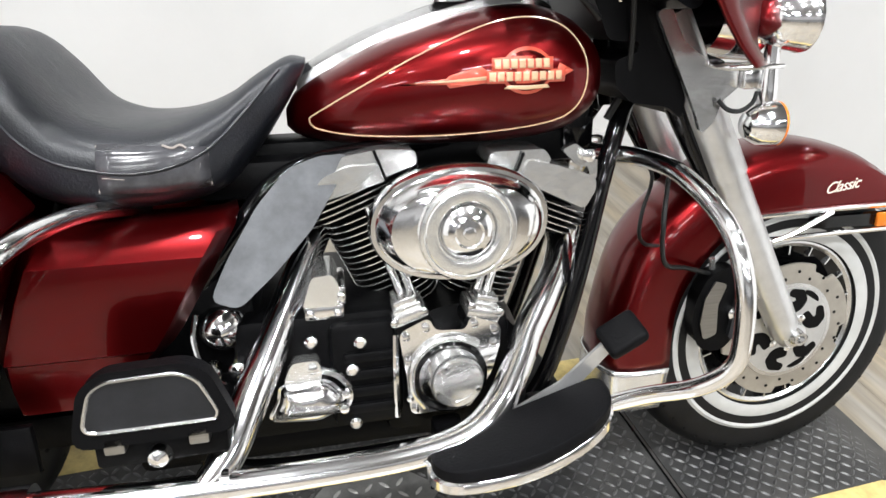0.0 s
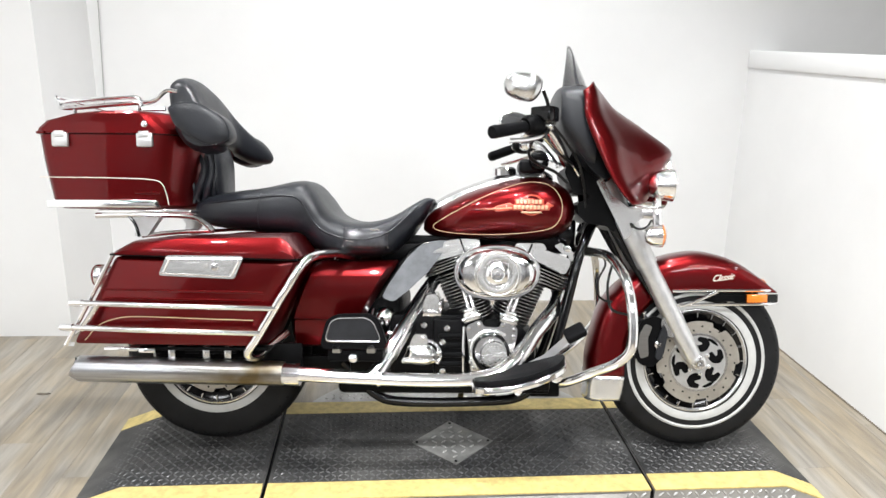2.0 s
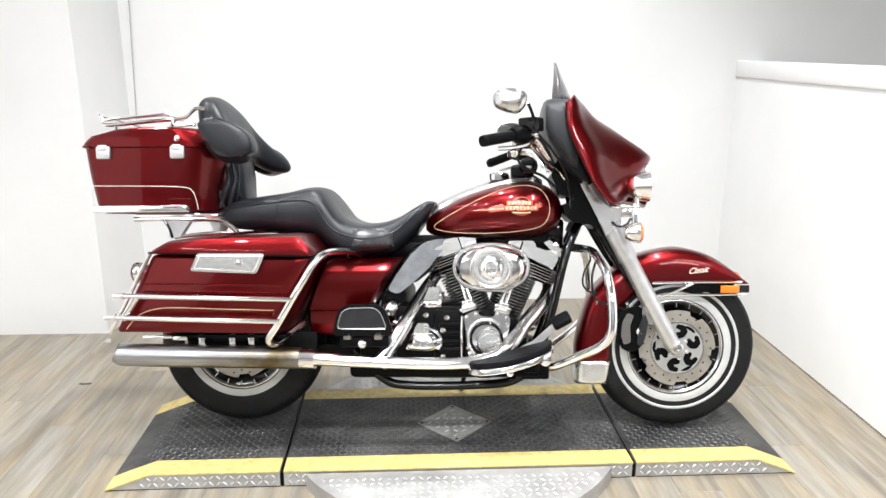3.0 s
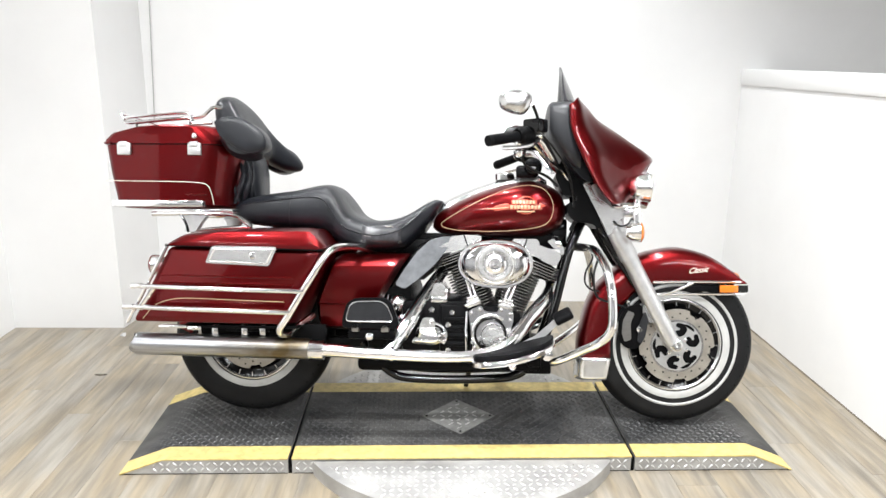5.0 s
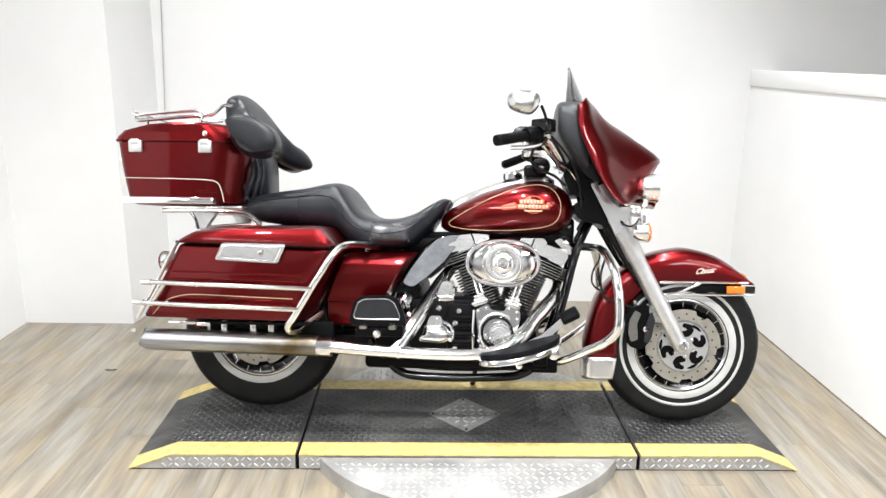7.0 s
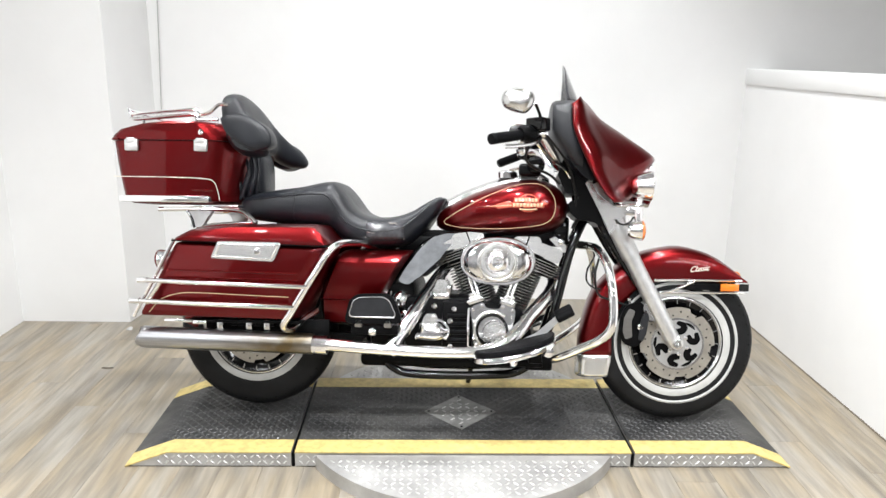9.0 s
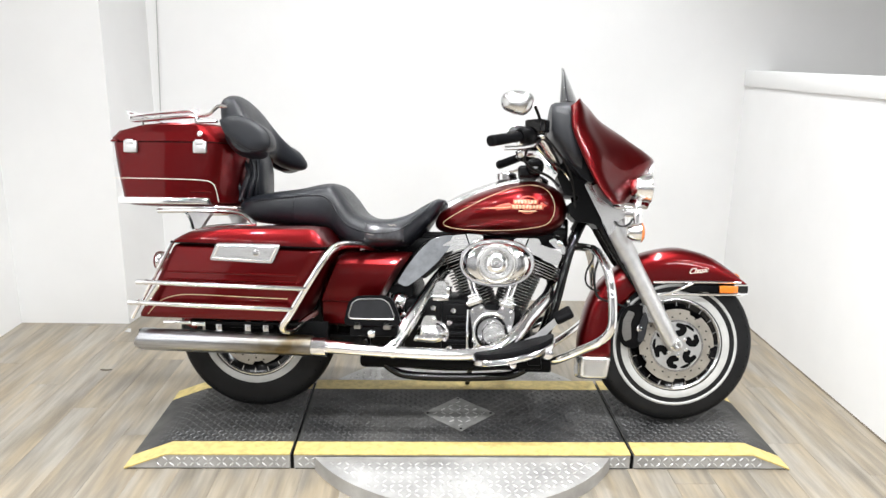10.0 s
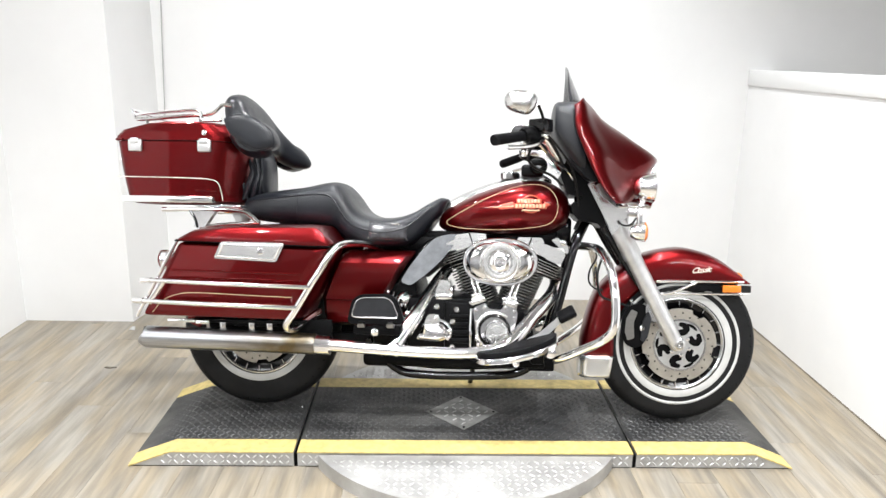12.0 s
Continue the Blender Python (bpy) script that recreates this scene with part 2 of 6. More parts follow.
def skin(rings, close=True, caps=True):
    """A surface through rings of points, one after another."""
    bm = bmesh.new()
    vs = [[bm.verts.new(tuple(map(float, p))) for p in ring] for ring in rings]
    k = len(vs[0])
    for a, b in zip(vs, vs[1:]):
        for i in range(k if close else k - 1):
            j = (i + 1) % k
            bm.faces.new((a[i], a[j], b[j], b[i]))
    if caps:
        for ring in (vs[0], vs[-1]):
            bm.faces.new(ring)
    bmesh.ops.remove_doubles(bm, verts=bm.verts, dist=1e-5)
    return bm


def tube(pts, r, n=0, seg=12, caps=True):
    """A round tube through pts; r is one radius or one for each point."""
    n = n or (len(pts) if len(pts) == 2 else 6 * (len(pts) - 1) + 1)
    rad = np.full(len(pts), r) if np.isscalar(r) else np.array(r, float)
    q = spline(np.hstack([np.array(pts, float), rad[:, None]]), n)
    p, rr = q[:, :3], q[:, 3]
    rings, up = [], None
    for i in range(n):
        d = Vector(p[min(i + 1, n - 1)] - p[max(i - 1, 0)]).normalized()
        if up is None:
            up = d.orthogonal().normalized()
        up = (up - d * up.dot(d)).normalized()
        side = d.cross(up)
        rings.append([Vector(p[i]) + float(rr[i]) * (math.cos(a) * up + math.sin(a) * side) for a in np.linspace(0, 2 * math.pi, seg, endpoint=False)])
    return skin(rings, caps=caps)


def lathe(profile, seg=32, caps=True):
    """A body of revolution round the y axis: profile of (radius, y)."""
    rings = [[(r * math.cos(a), y, r * math.sin(a)) for a in np.linspace(0, 2 * math.pi, seg, endpoint=False)] for r, y in profile]
    return skin(rings, caps=caps)


def box(x0, x1, y0, y1, z0, z1, bevel=0.0, seg=2):
    bm = bmesh.new()
    bmesh.ops.create_cube(bm, size=1, matrix=Matrix.Translation(((x0 + x1) / 2, (y0 + y1) / 2, (z0 + z1) / 2)) @ Matrix.Diagonal((x1 - x0, y1 - y0, z1 - z0, 1)))
    if bevel:
        bmesh.ops.bevel(bm, geom=bm.edges[:], offset=bevel, segments=seg, affect="EDGES", profile=0.5)
    return bm


def slab(outline, y0, y1, bevel=0.0, seg=2):
    """An outline in the x-z plane given depth from y0 to y1."""
    bm = skin([[(x, y0, z) for x, z in outline], [(x, y1, z) for x, z in outline]])
    if bevel:
        bmesh.ops.bevel(bm, geom=[e for e in bm.edges], offset=bevel, segments=seg, affect="EDGES", profile=0.5, clamp_overlap=True)
    return bm


def rounded(outline, r, n=4):
    """An outline with its corners rounded off."""
    out = []
    k = len(outline)
    for i in range(k):
        a, b, c = (Vector(outline[(i + d) % k]) for d in (-1, 0, 1))
        u, v = (a - b), (c - b)
        q = min(r, u.length * 0.45, v.length * 0.45)
        s, e = b + u.normalized() * q, b + v.normalized() * q
        for f in np.linspace(0, 1, n):
            out.append(tuple(s * (1 - f) ** 2 + b * 2 * f * (1 - f) + e * f * f))
    return out


def ellipse(cx, cz, a, b, n=40, power=2.0):
    out = []
    for t in np.linspace(0, 2 * math.pi, n, endpoint=False):
        c, s = math.cos(t), math.sin(t)
        out.append((cx + a * math.copysign(abs(c) ** (2 / power), c), cz + b * math.copysign(abs(s) ** (2 / power), s)))
    return out


def hull_body(sections, n=40, power=2.5, seg=32, y=0.0):
    """A rounded body along x: sections of (x, bottom, top, half width)."""
    q = spline(sections, n)
    rings = []
    for x, lo, hi, w in q:
        w, hi = max(w, 0.002), max(hi, lo + 0.004)
        rings.append([(x, y + cy, cz) for cy, cz in ellipse(0, (lo + hi) / 2, w, (hi - lo) / 2, seg, power)])
    return skin(rings)


def stroke(pts, r, n=0, seg=6):
    return tube(pts, r, n, seg)


# ---- the room ----
BACK_Y, RIGHT_X, FRONT_Y, RIGHT_END, HALL_Y = 1.567, 1.636, -2.3, -1.25, -9.0
PILLAR_X, PILLAR_Y, LEFT_X = -1.756, 1.106, -2.329
LEDGE_LOW, LEDGE_TOP = 1.292, 1.379


def wall(name, bm, label):
    return tagged(part(name, bm, M_WALL), label, "wall", kind="structure")


wall("wall_back", box(PILLAR_X + 0.055, 6.0, BACK_Y, BACK_Y + 0.12, -0.02, CEILING), "plain white painted back wall behind the motorcycle")
wall("wall_right", box(RIGHT_X, RIGHT_X + 0.12, RIGHT_END, BACK_Y, -0.02, LEDGE_LOW), "white painted half-height wall with a ledge on top")
wall("wall_left", box(LEFT_X - 0.12, LEFT_X, FRONT_Y, PILLAR_Y, -0.02, CEILING), "white painted side wall behind the motorcycle's tail")
wall("wall_pillar", skin([[(x, y, z) for x, y in ((LEFT_X - 0.12, PILLAR_Y), (PILLAR_X, PILLAR_Y), (PILLAR_X + 0.055, BACK_Y), (PILLAR_X + 0.055, BACK_Y + 0.12), (LEFT_X - 0.12, BACK_Y + 0.12))] for z in (-0.02, CEILING)]), "white boxed-out pillar in the corner of the room")
# unseen walls that close the hall; their grey is chosen for the reflections
for name, bm in (("wall_hall_1", box(-7.0, LEFT_X - 0.12, FRONT_Y, FRONT_Y + 0.12, -0.02, CEILING)), 
                 ("wall_hall_2", box(-7.12, -7.0, HALL_Y, FRONT_Y + 0.12, -0.02, CEILING)), ("wall_hall_3", box(6.0, 6.12, HALL_Y, BACK_Y + 0.12, -0.02, CEILING)),
                 ("wall_hall_4", box(-7.12, 6.12, HALL_Y - 0.12, HALL_Y, -0.02, CEILING))):
    tagged(part(name, bm, M_HALL), "unseen grey wall added to close the hall and tone the reflections", "wall", kind="structure")
# unseen dark bands, added so the bike's upright sides reflect something dark
LOW = 1.15
for name, bm in (("dark_band_1", box(-7.0, -6.98, HALL_Y, FRONT_Y, -0.006, LOW)), ("dark_band_2", box(5.98, 6.0, HALL_Y, BACK_Y, -0.006, LOW)), ("dark_band_3", box(-6.98, 5.98, HALL_Y, HALL_Y + 0.02, -0.006, LOW))):
    tagged(part(name, bm, M_HALL_LOW), "unseen dark band added low on the hall wall to darken reflections", "panelling", kind="structure")
# out of view; its grey darkens what upward-facing surfaces reflect
tagged(part("ceiling", box(-7.12, 6.12, HALL_Y - 0.12, BACK_Y + 0.12, CEILING, CEILING + 0.1), M_CEIL), "unseen ceiling, kept grey to darken reflections", "ceiling", kind="structure")
tagged(part("trim", box(RIGHT_X - 0.010, RIGHT_X + 0.130, RIGHT_END - 0.02, BACK_Y, LEDGE_LOW, LEDGE_TOP, 0.006), M_WALL), "white painted ledge along the side wall", "ledge", kind="structure")
tagged(part("trim_2", box(RIGHT_X - 0.006, RIGHT_X, RIGHT_END, BACK_Y, -0.006, 0.004), M_GROUT), "thin dark joint along the foot of the side wall", "trim", kind="structure")
floor_ob = tagged(part("floor", box(-7.12, 6.12, HALL_Y - 0.12, BACK_Y + 0.12, -0.06, -0.006), M_GROUT), "grey-brown wood-look plank floor", "floor", kind="structure")
tagged(part("hanging_cord", tube([(-1.578, 1.555, CEILING), (-1.637, 1.556, 1.69), (-1.663, 1.557, 1.05)], 0.0022, seg=6), M_CORD), "thin grey cord hanging down the white back wall", "cord")
for lx, ly, _ in LAMPS:
    lamp_ob = new("ceiling_spot")
    lamp_ob.location = (lx, ly, CEILING)
    tagged(lamp_ob, "small round recessed ceiling spot, switched on; at x 2.9 added as fill", "ceiling lamp", "ceiling spots")
    part("ring", moved(lathe([(0.095, 0), (0.095, 0.02), (0.112, 0.02), (0.112, 0), (0.095, 0)], 28, caps=False), pose(0, 0, -0.02, 90)), M_ALLOY, lamp_ob)

# frames for the added fill lights, out of view
for lx, ly in PANELS:
    panel = new("hall_fill_panel")
    panel.location = (lx, ly, CEILING)
    tagged(panel, "unseen rectangular fill light added over the hall", "ceiling lamp", "ceiling panels")
    part("panel_frame", merged(*[box(*b, -0.05, 0, 0.004) for b in ((-0.64, 0.64, -0.19, -0.155), (-0.64, 0.64, 0.155, 0.19), (-0.64, -0.605, -0.154, 0.154), (0.605, 0.64, -0.154, 0.154))]), M_ALLOY, panel)

scrap = bmesh.new()
corners = [scrap.verts.new(p) for p in ((-1.735, 0.985, 0.001), (-1.700, 0.978, 0.001), (-1.708, 1.008, 0.010), (-1.722, 1.000, 0.014))]
for f in ((0, 1, 2), (0, 2, 3)):
    scrap.faces.new([corners[i] for i in f])
tagged(part("paper_scrap", scrap, M_WHITE, solid=0.0008), "small white crumpled scrap of paper on the floor", "scrap")
flake = skin([[(-1.629 + 0.030 * math.cos(a) * k, 0.505 + 0.009 * math.sin(a) * (1 + 0.4 * math.sin(3 * a)) * k, z) for a in np.linspace(0, 2 * math.pi, 14, endpoint=False)] for k, z in ((1.0, 0.0005), (0.9, 0.0025))])
tagged(part("dirt_flake", flake, M_CORD_DARK), "flat dark brown flake of dirt on the floor", "debris")

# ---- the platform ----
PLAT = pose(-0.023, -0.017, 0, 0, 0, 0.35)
TOP, HALF, SEAM, BAND = 0.06, 0.306, 0.605, 0.086
CREASE, CREASE2, TIP, TIP2 = 1.045, 1.043, 1.196, 1.183


def tread_bars(u0, u1, v0, v1, step, size, height_at, mask=None):
    """Raised bars of tread plate, alternately turned, joined in one mesh."""
    verts, faces = [], []
    nu, nv = int((u1 - u0) / step), int((v1 - v0) / step)
    for i in range(nu):
        for j in range(nv):
            u, v = u0 + (i + 0.5) * (u1 - u0) / nu, v0 + (j + 0.5) * (v1 - v0) / nv
            if mask and not mask(u, v):
                continue
            a = radians(45 if (i + j) % 2 else -45)
            ca, sa, k = math.cos(a), math.sin(a), len(verts)
            for s, w, up in ((-1, 0, 0), (-0.45, -0.30, 0), (0.45, -0.30, 0), (1, 0, 0), (0.45, 0.30, 0), (-0.45, 0.30, 0), (-0.45, 0, 1), (0.45, 0, 1)):
                du, dv = size * (s * ca - w * sa), size * (s * sa + w * ca)
                verts.append((u + du, v + dv, height_at(u + du, v + dv) + 0.0030 * up))
            faces += [tuple(k + q for q in f) for f in ((0, 1, 6), (1, 2, 7, 6), (2, 3, 7), (3, 4, 7), (4, 5, 6, 7), (5, 0, 6))]
    me = bpy.data.meshes.new("tread")
    me.from_pydata(verts, [], faces)
    bm = bmesh.new()
    bm.from_mesh(me)
    bpy.data.meshes.remove(me)
    return bm


def deck_height(u, v):
    crease, tip = (CREASE, TIP) if u < 0 else (CREASE2, TIP2)
    return TOP if abs(u) <= crease else max(0.004, TOP * (tip - abs(u)) / (tip - crease))


def platform_section(name, u0, u1, label):
    """One section of the low platform: dark tread top, yellow edges, bright tread sides."""
    root = new(name)
    root.matrix_world = PLAT
    tagged(root, label, "platform", "sections of the platform")
    us = sorted({u0, u1, *[c for c in (-CREASE, CREASE2) if u0 < c < u1]})
    prof = [(u, deck_height(u, 0)) for u in us]
    body = skin([[(u, -HALF + 0.004, 0.0045) for u in us[:1]] + [(u, -HALF + 0.004, max(0.005, h - 0.003)) for u, h in prof] + [(us[-1], -HALF + 0.004, 0.0045)],
                 [(u, HALF - 0.004, 0.0045) for u in us[:1]] + [(u, HALF - 0.004, max(0.005, h - 0.003)) for u, h in prof] + [(us[-1], HALF - 0.004, 0.0045)]])
    part("deck_body", body, M_ALU, root)
    # inset black strip that paints the shade line along the floor
    part("base_shade", box(u0 + 0.004, u1 - 0.004, -HALF + 0.007, HALF - 0.007, 0, 0.0045), M_SATIN, root, "black strip standing in for the shade line under the plate")

    def strip(v0, v1, thick=0.004):
        return skin([[(u, v0, h - 0.003), (u, v1, h - 0.003), (u, v1, h + thick - 0.003), (u, v0, h + thick - 0.003)] for u, h in prof])
    part("tread_top", strip(-HALF + BAND, HALF - BAND), M_TREAD, root, "worn dark grey tread plate")
    ob = part("tread_pattern", tread_bars(u0 + 0.01, u1 - 0.01, -HALF + BAND + 0.004, HALF - BAND - 0.004, 0.0200, 0.0118, lambda u, v: deck_height(u, v) + 0.0008), M_TREAD_BAR, root)
    tagged(ob, kind="stuff")
    for s in (-1, 1):
        a, b = sorted((s * HALF, s * (HALF - BAND)))
        part("yellow_edge", strip(a, b, 0.005), M_YELLOW, root, "worn yellow painted edge")
        ob = part("side_tread", moved(tread_bars(max(u0, -CREASE - 0.05) + 0.01, min(u1, CREASE2 + 0.05) - 0.01, 0.006, 0.052, 0.023, 0.011, lambda u, v: 0.0), Matrix.Translation((0, s * (HALF - 0.004), 0)) @ pose(0, 0, 0, 90 if s < 0 else 90) @ Matrix.Diagonal((1, 1, 1 if s < 0 else -1, 1))), M_ALU_BAR, root)
        tagged(ob, kind="stuff")
    return root


platform_section("platform_ramp", -TIP, -SEAM - 0.008, "sloping end of the dark tread-plate platform, yellow edges")
platform_section("platform_ramp", SEAM + 0.008, TIP2, "sloping end of the dark tread-plate platform, yellow edges")
deck = platform_section("platform_deck", -SEAM + 0.006, SEAM - 0.006, "flat middle of the dark tread-plate platform, yellow edges")
for s in (-1, 1):
    # black filler paints the shade in the open gap
    part("joint_shade", box(s * (SEAM + 0.001) - 0.006, s * (SEAM + 0.001) + 0.006, -HALF + 0.009, HALF - 0.009, 0, TOP - 0.010), M_SATIN, deck, "black filler standing in for the shade between the platform sections")
DIA = 0.142
dia = part("diamond_plate", skin([[(DIA, 0, TOP), (0, DIA, TOP), (-DIA, 0, TOP), (0, -DIA, TOP)], [(DIA, 0, TOP + 0.004), (0, DIA, TOP + 0.004), (-DIA, 0, TOP + 0.004), (0, -DIA, TOP + 0.004)]]), M_DULL_ALU, deck, "bare aluminium tread plate set on its corner")
tagged(part("diamond_tread", tread_bars(-DIA, DIA, -DIA, DIA, 0.029, 0.0135, lambda u, v: TOP + 0.0038, lambda u, v: abs(u) + abs(v) < DIA - 0.018), M_ALU_BAR, dia), kind="stuff")
for a in range(4):
    part("screw", moved(lathe([(0.005, 0), (0.005, -0.002), (0.001, -0.003)], 10), Matrix.Translation(((DIA - 0.018) * math.cos(a * math.pi / 2), (DIA - 0.018) * math.sin(a * math.pi / 2), TOP + 0.004)) @ pose(0, 0, 0, -90)), M_SATIN, dia)

DISC_R, DISC_Z = 0.609, 0.052
disc = new("turntable")
disc.matrix_world = PLAT
tagged(disc, "round aluminium tread-plate turntable under the platform", "turntable")
for s in (-1, 1):
    a0 = math.asin((HALF + 0.004) / DISC_R)
    arc = [(DISC_R * math.cos(a), DISC_R * math.sin(a)) for a in np.linspace(a0, math.pi - a0, 49)]
    seg = skin([[(x, s * y, 0) for x, y in arc], [(x, s * y, DISC_Z) for x, y in arc]])
    half = part("turntable_edge", seg, M_ALU, disc)
    tagged(part("turntable_tread", tread_bars(-DISC_R, DISC_R, -DISC_R, DISC_R, 0.027, 0.0118, lambda u, v: DISC_Z, lambda u, v: v * s > HALF + 0.02 and u * u + v * v < (DISC_R - 0.02) ** 2), M_ALU_BAR, half), kind="stuff")


# ---- the motorcycle ----
LEAN, TURN = 10.5, -4.0
bike = new("motorcycle")
bike.matrix_world = Matrix.Translation((0.0, 0.015, TOP + 0.004)) @ Matrix.Rotation(radians(TURN), 4, "Z") @ Matrix.Rotation(radians(-LEAN), 4, "X")
tagged(bike, "dark red touring motorcycle with chrome trim, leaning on its stand", "motorcycle")
FX, RX, WZ, WR = 0.765, -0.834, 0.31, 0.31
NEAR = -1  # the side towards the camera is -y


# wheels
def wheel(name, at, width, white):
    """Rim with tyre, white bands, hub and spokes; axle along the y of the matrix at."""
    w = width / 2
    rim = part(name, moved(lathe([(0.130, -w * 0.66), (0.150, -w * 0.78), (0.174, -w * 0.86), (0.178, -w * 0.80), (0.168, -w * 0.6), (0.154, -w * 0.3), (0.154, w * 0.3), (0.168, w * 0.6),
                                  (0.178, w * 0.80), (0.174, w * 0.86), (0.150, w * 0.78), (0.130, w * 0.66), (0.126, 0.4 * w), (0.126, -0.4 * w), (0.130, -w * 0.66)], 64, caps=False), at), M_BLACK, bike, "black cast rim with machined edge")
    prof = [(0.170, -w * 0.70), (0.180, -w * 0.90), (0.210, -w * 1.0), (0.250, -w * 1.0), (0.280, -w * 0.94), (0.297, -w * 0.74), (0.306, -w * 0.42), (WR, 0)]
    prof = prof + [(r, -y) for r, y in prof[-2::-1]]
    part("tyre", moved(lathe([tuple(p) for p in spline(prof, 46)], 72, caps=False), at), M_RUBBER, rim, "worn black tyre")
    part("rim_lip", moved(lathe([(0.168, -w * 0.86), (0.175, -w * 0.93), (0.179, -w * 0.92), (0.178, -w * 0.82), (0.168, -w * 0.86)], 64, caps=False), at), M_ALLOY, rim)
    for r0, r1 in white:
        part("white_band", moved(lathe([(r0, -w * 0.985 - 0.001), ((r0 + r1) / 2, -w * 1.005 - 0.003), (r1, -w * 0.985 - 0.001), (r1, -w * 0.9), (r0, -w * 0.9)], 72, caps=False), at), M_WHITE, rim, "white tyre band")
    cuts = []
    for k in range(44):
        for sd in (-1, 1):
            bm = skin([[(0.281 + dr, sd * w * 0.94, dz) for dr, dz in ((-0.006, -0.0026), (0.0030, -0.0026), (0.0030, 0.0026), (-0.006, 0.0026))],
                       [(0.3035 + dr, sd * w * 0.40, 0.016 + dz) for dr, dz in ((-0.006, -0.0026), (0.0030, -0.0026), (0.0030, 0.0026), (-0.006, 0.0026))]])
            cuts.append(moved(bm, at @ pose(0, 0, 0, 0, 360 / 44 * (k + 0.5 * (sd > 0)), 0)))
    tagged(part("tread_cuts", merged(*cuts), M_SATIN, rim), kind="stuff")
    part("hub", moved(lathe([(0.02, -w * 1.15), (0.042, -w * 1.1), (0.045, -w * 0.7), (0.032, -w * 0.5), (0.032, w * 0.5), (0.045, w * 0.7), (0.02, w * 1.1)], 32), at), M_BLACK, rim)
    for k in range(20):
        a = 2 * math.pi * k / 20
        bm = skin([[(0.040, y * w, z) for y, z in ((-0.5, -0.006), (-0.5, 0.006), (0.5, 0.006), (0.5, -0.006))],
                   [(0.140, y * w, z) for y, z in ((-0.62, -0.0045), (-0.62, 0.0045), (0.62, 0.0045), (0.62, -0.0045))]])
        part("spoke", moved(bm, at @ pose(0, 0, 0, 0, math.degrees(a), 0)), M_BLACK, rim)
        bm = box(0.151, 0.168, -w * 0.90, -w * 0.62, -0.0016, 0.0016)
        part("spoke_edge", moved(bm, at @ pose(0, 0, 0, 0, math.degrees(a), 0)), M_ALLOY, rim)
    return rim


def brake_disc(at, r, parent):
    """Drilled ring with notched rim, held by a scrolled carrier; black pieces paint the dark of its openings."""

    def outer(a):
        q = (a * 5 / (2 * math.pi)) % 1.0
        return r * (1.0 if q < 0.74 else 0.905)
    rim = []
    for side in (-0.0025, 0.0025):
        rim.append([(outer(a) * math.cos(a), side, outer(a) * math.sin(a)) for a in np.linspace(0, 2 * math.pi, 120, endpoint=False)])
    hole = [[(r * 0.70 * math.cos(a), side, r * 0.70 * math.sin(a)) for a in np.linspace(0, 2 * math.pi, 120, endpoint=False)] for side in (-0.0025, 0.0025)]
    part("brake_disc", moved(skin([hole[0], rim[0], rim[1], hole[1], hole[0]], caps=False), at), M_DISC, parent, "worn drilled brake disc")
    part("disc_band", moved(lathe([(r * 0.66, -0.0045), (r * 0.715, -0.0045), (r * 0.715, 0.0035), (r * 0.66, 0.0035), (r * 0.66, -0.0045)], 72, caps=False), at), M_ALLOY, parent, "bright inner band of the disc")
    part("disc_backing", moved(lathe([(0.03, 0.006), (r * 0.70, 0.006), (r * 0.70, 0.009), (0.03, 0.009), (0.03, 0.006)], 48, caps=False), at), M_SATIN, parent)
    part("disc_carrier", moved(lathe([(0.02, -0.004), (r * 0.67, -0.004), (r * 0.68, -0.002), (r * 0.68, 0.004), (0.02, 0.004)], 56), at), M_SILVER, parent, "polished disc carrier, black inlays for its hooked slots")
    # black inlays on a closed carrier paint the shade in the slots
    for k in range(6):
        a0 = 2 * math.pi * k / 6 + 0.2
        hook = [(r * q * math.cos(a0 + w), r * q * math.sin(a0 + w)) for q, w in ((0.26, 0.05), (0.36, -0.24), (0.52, -0.22), (0.63, 0.02), (0.64, 0.36), (0.54, 0.44), (0.49, 0.20), (0.45, 0.16), (0.42, 0.54), (0.29, 0.58))]
        part("slot_shade", moved(slab(rounded(hook, 0.006, 3), -0.0046, -0.003), at), M_SATIN, parent)
        if k % 2 == 0:
            bow = [(r * q * math.cos(a0 + w), r * q * math.sin(a0 + w)) for q, w in ((0.60, 0.50), (0.645, 0.62), (0.655, 0.86), (0.63, 1.06), (0.575, 0.98), (0.57, 0.72))]
            part("slot_shade", moved(slab(rounded(bow, 0.005, 3), -0.0046, -0.003), at), M_SATIN, parent)
        part("carrier_bolt", moved(lathe([(0.007, 0), (0.007, -0.004), (0.003, -0.005)], 12), at @ Matrix.Translation((r * 0.27 * math.cos(a0 + 0.5), -0.004, r * 0.27 * math.sin(a0 + 0.5)))), M_CHROME, parent)
    # black plugs paint the dark of the drilled holes
    holes = [moved(lathe([(0.0034, -0.0032), (0.0034, 0.0032)], 8), at @ Matrix.Translation((r * q * math.cos(a), 0, r * q * math.sin(a))))
             for k in range(25) for q, a in (((0.79 if k % 2 else 0.88), 2 * math.pi * k / 25),)]
    tagged(part("hole_shade", merged(*holes), M_SATIN, parent), kind="stuff")


FRONT = Matrix.Translation((FX + 0.027, -0.016, WZ - 0.004)) @ Matrix.Rotation(radians(1.5), 4, "Z") @ Matrix.Scale(0.985, 4)
REAR = Matrix.Translation((RX + 0.014, -0.030, WZ))
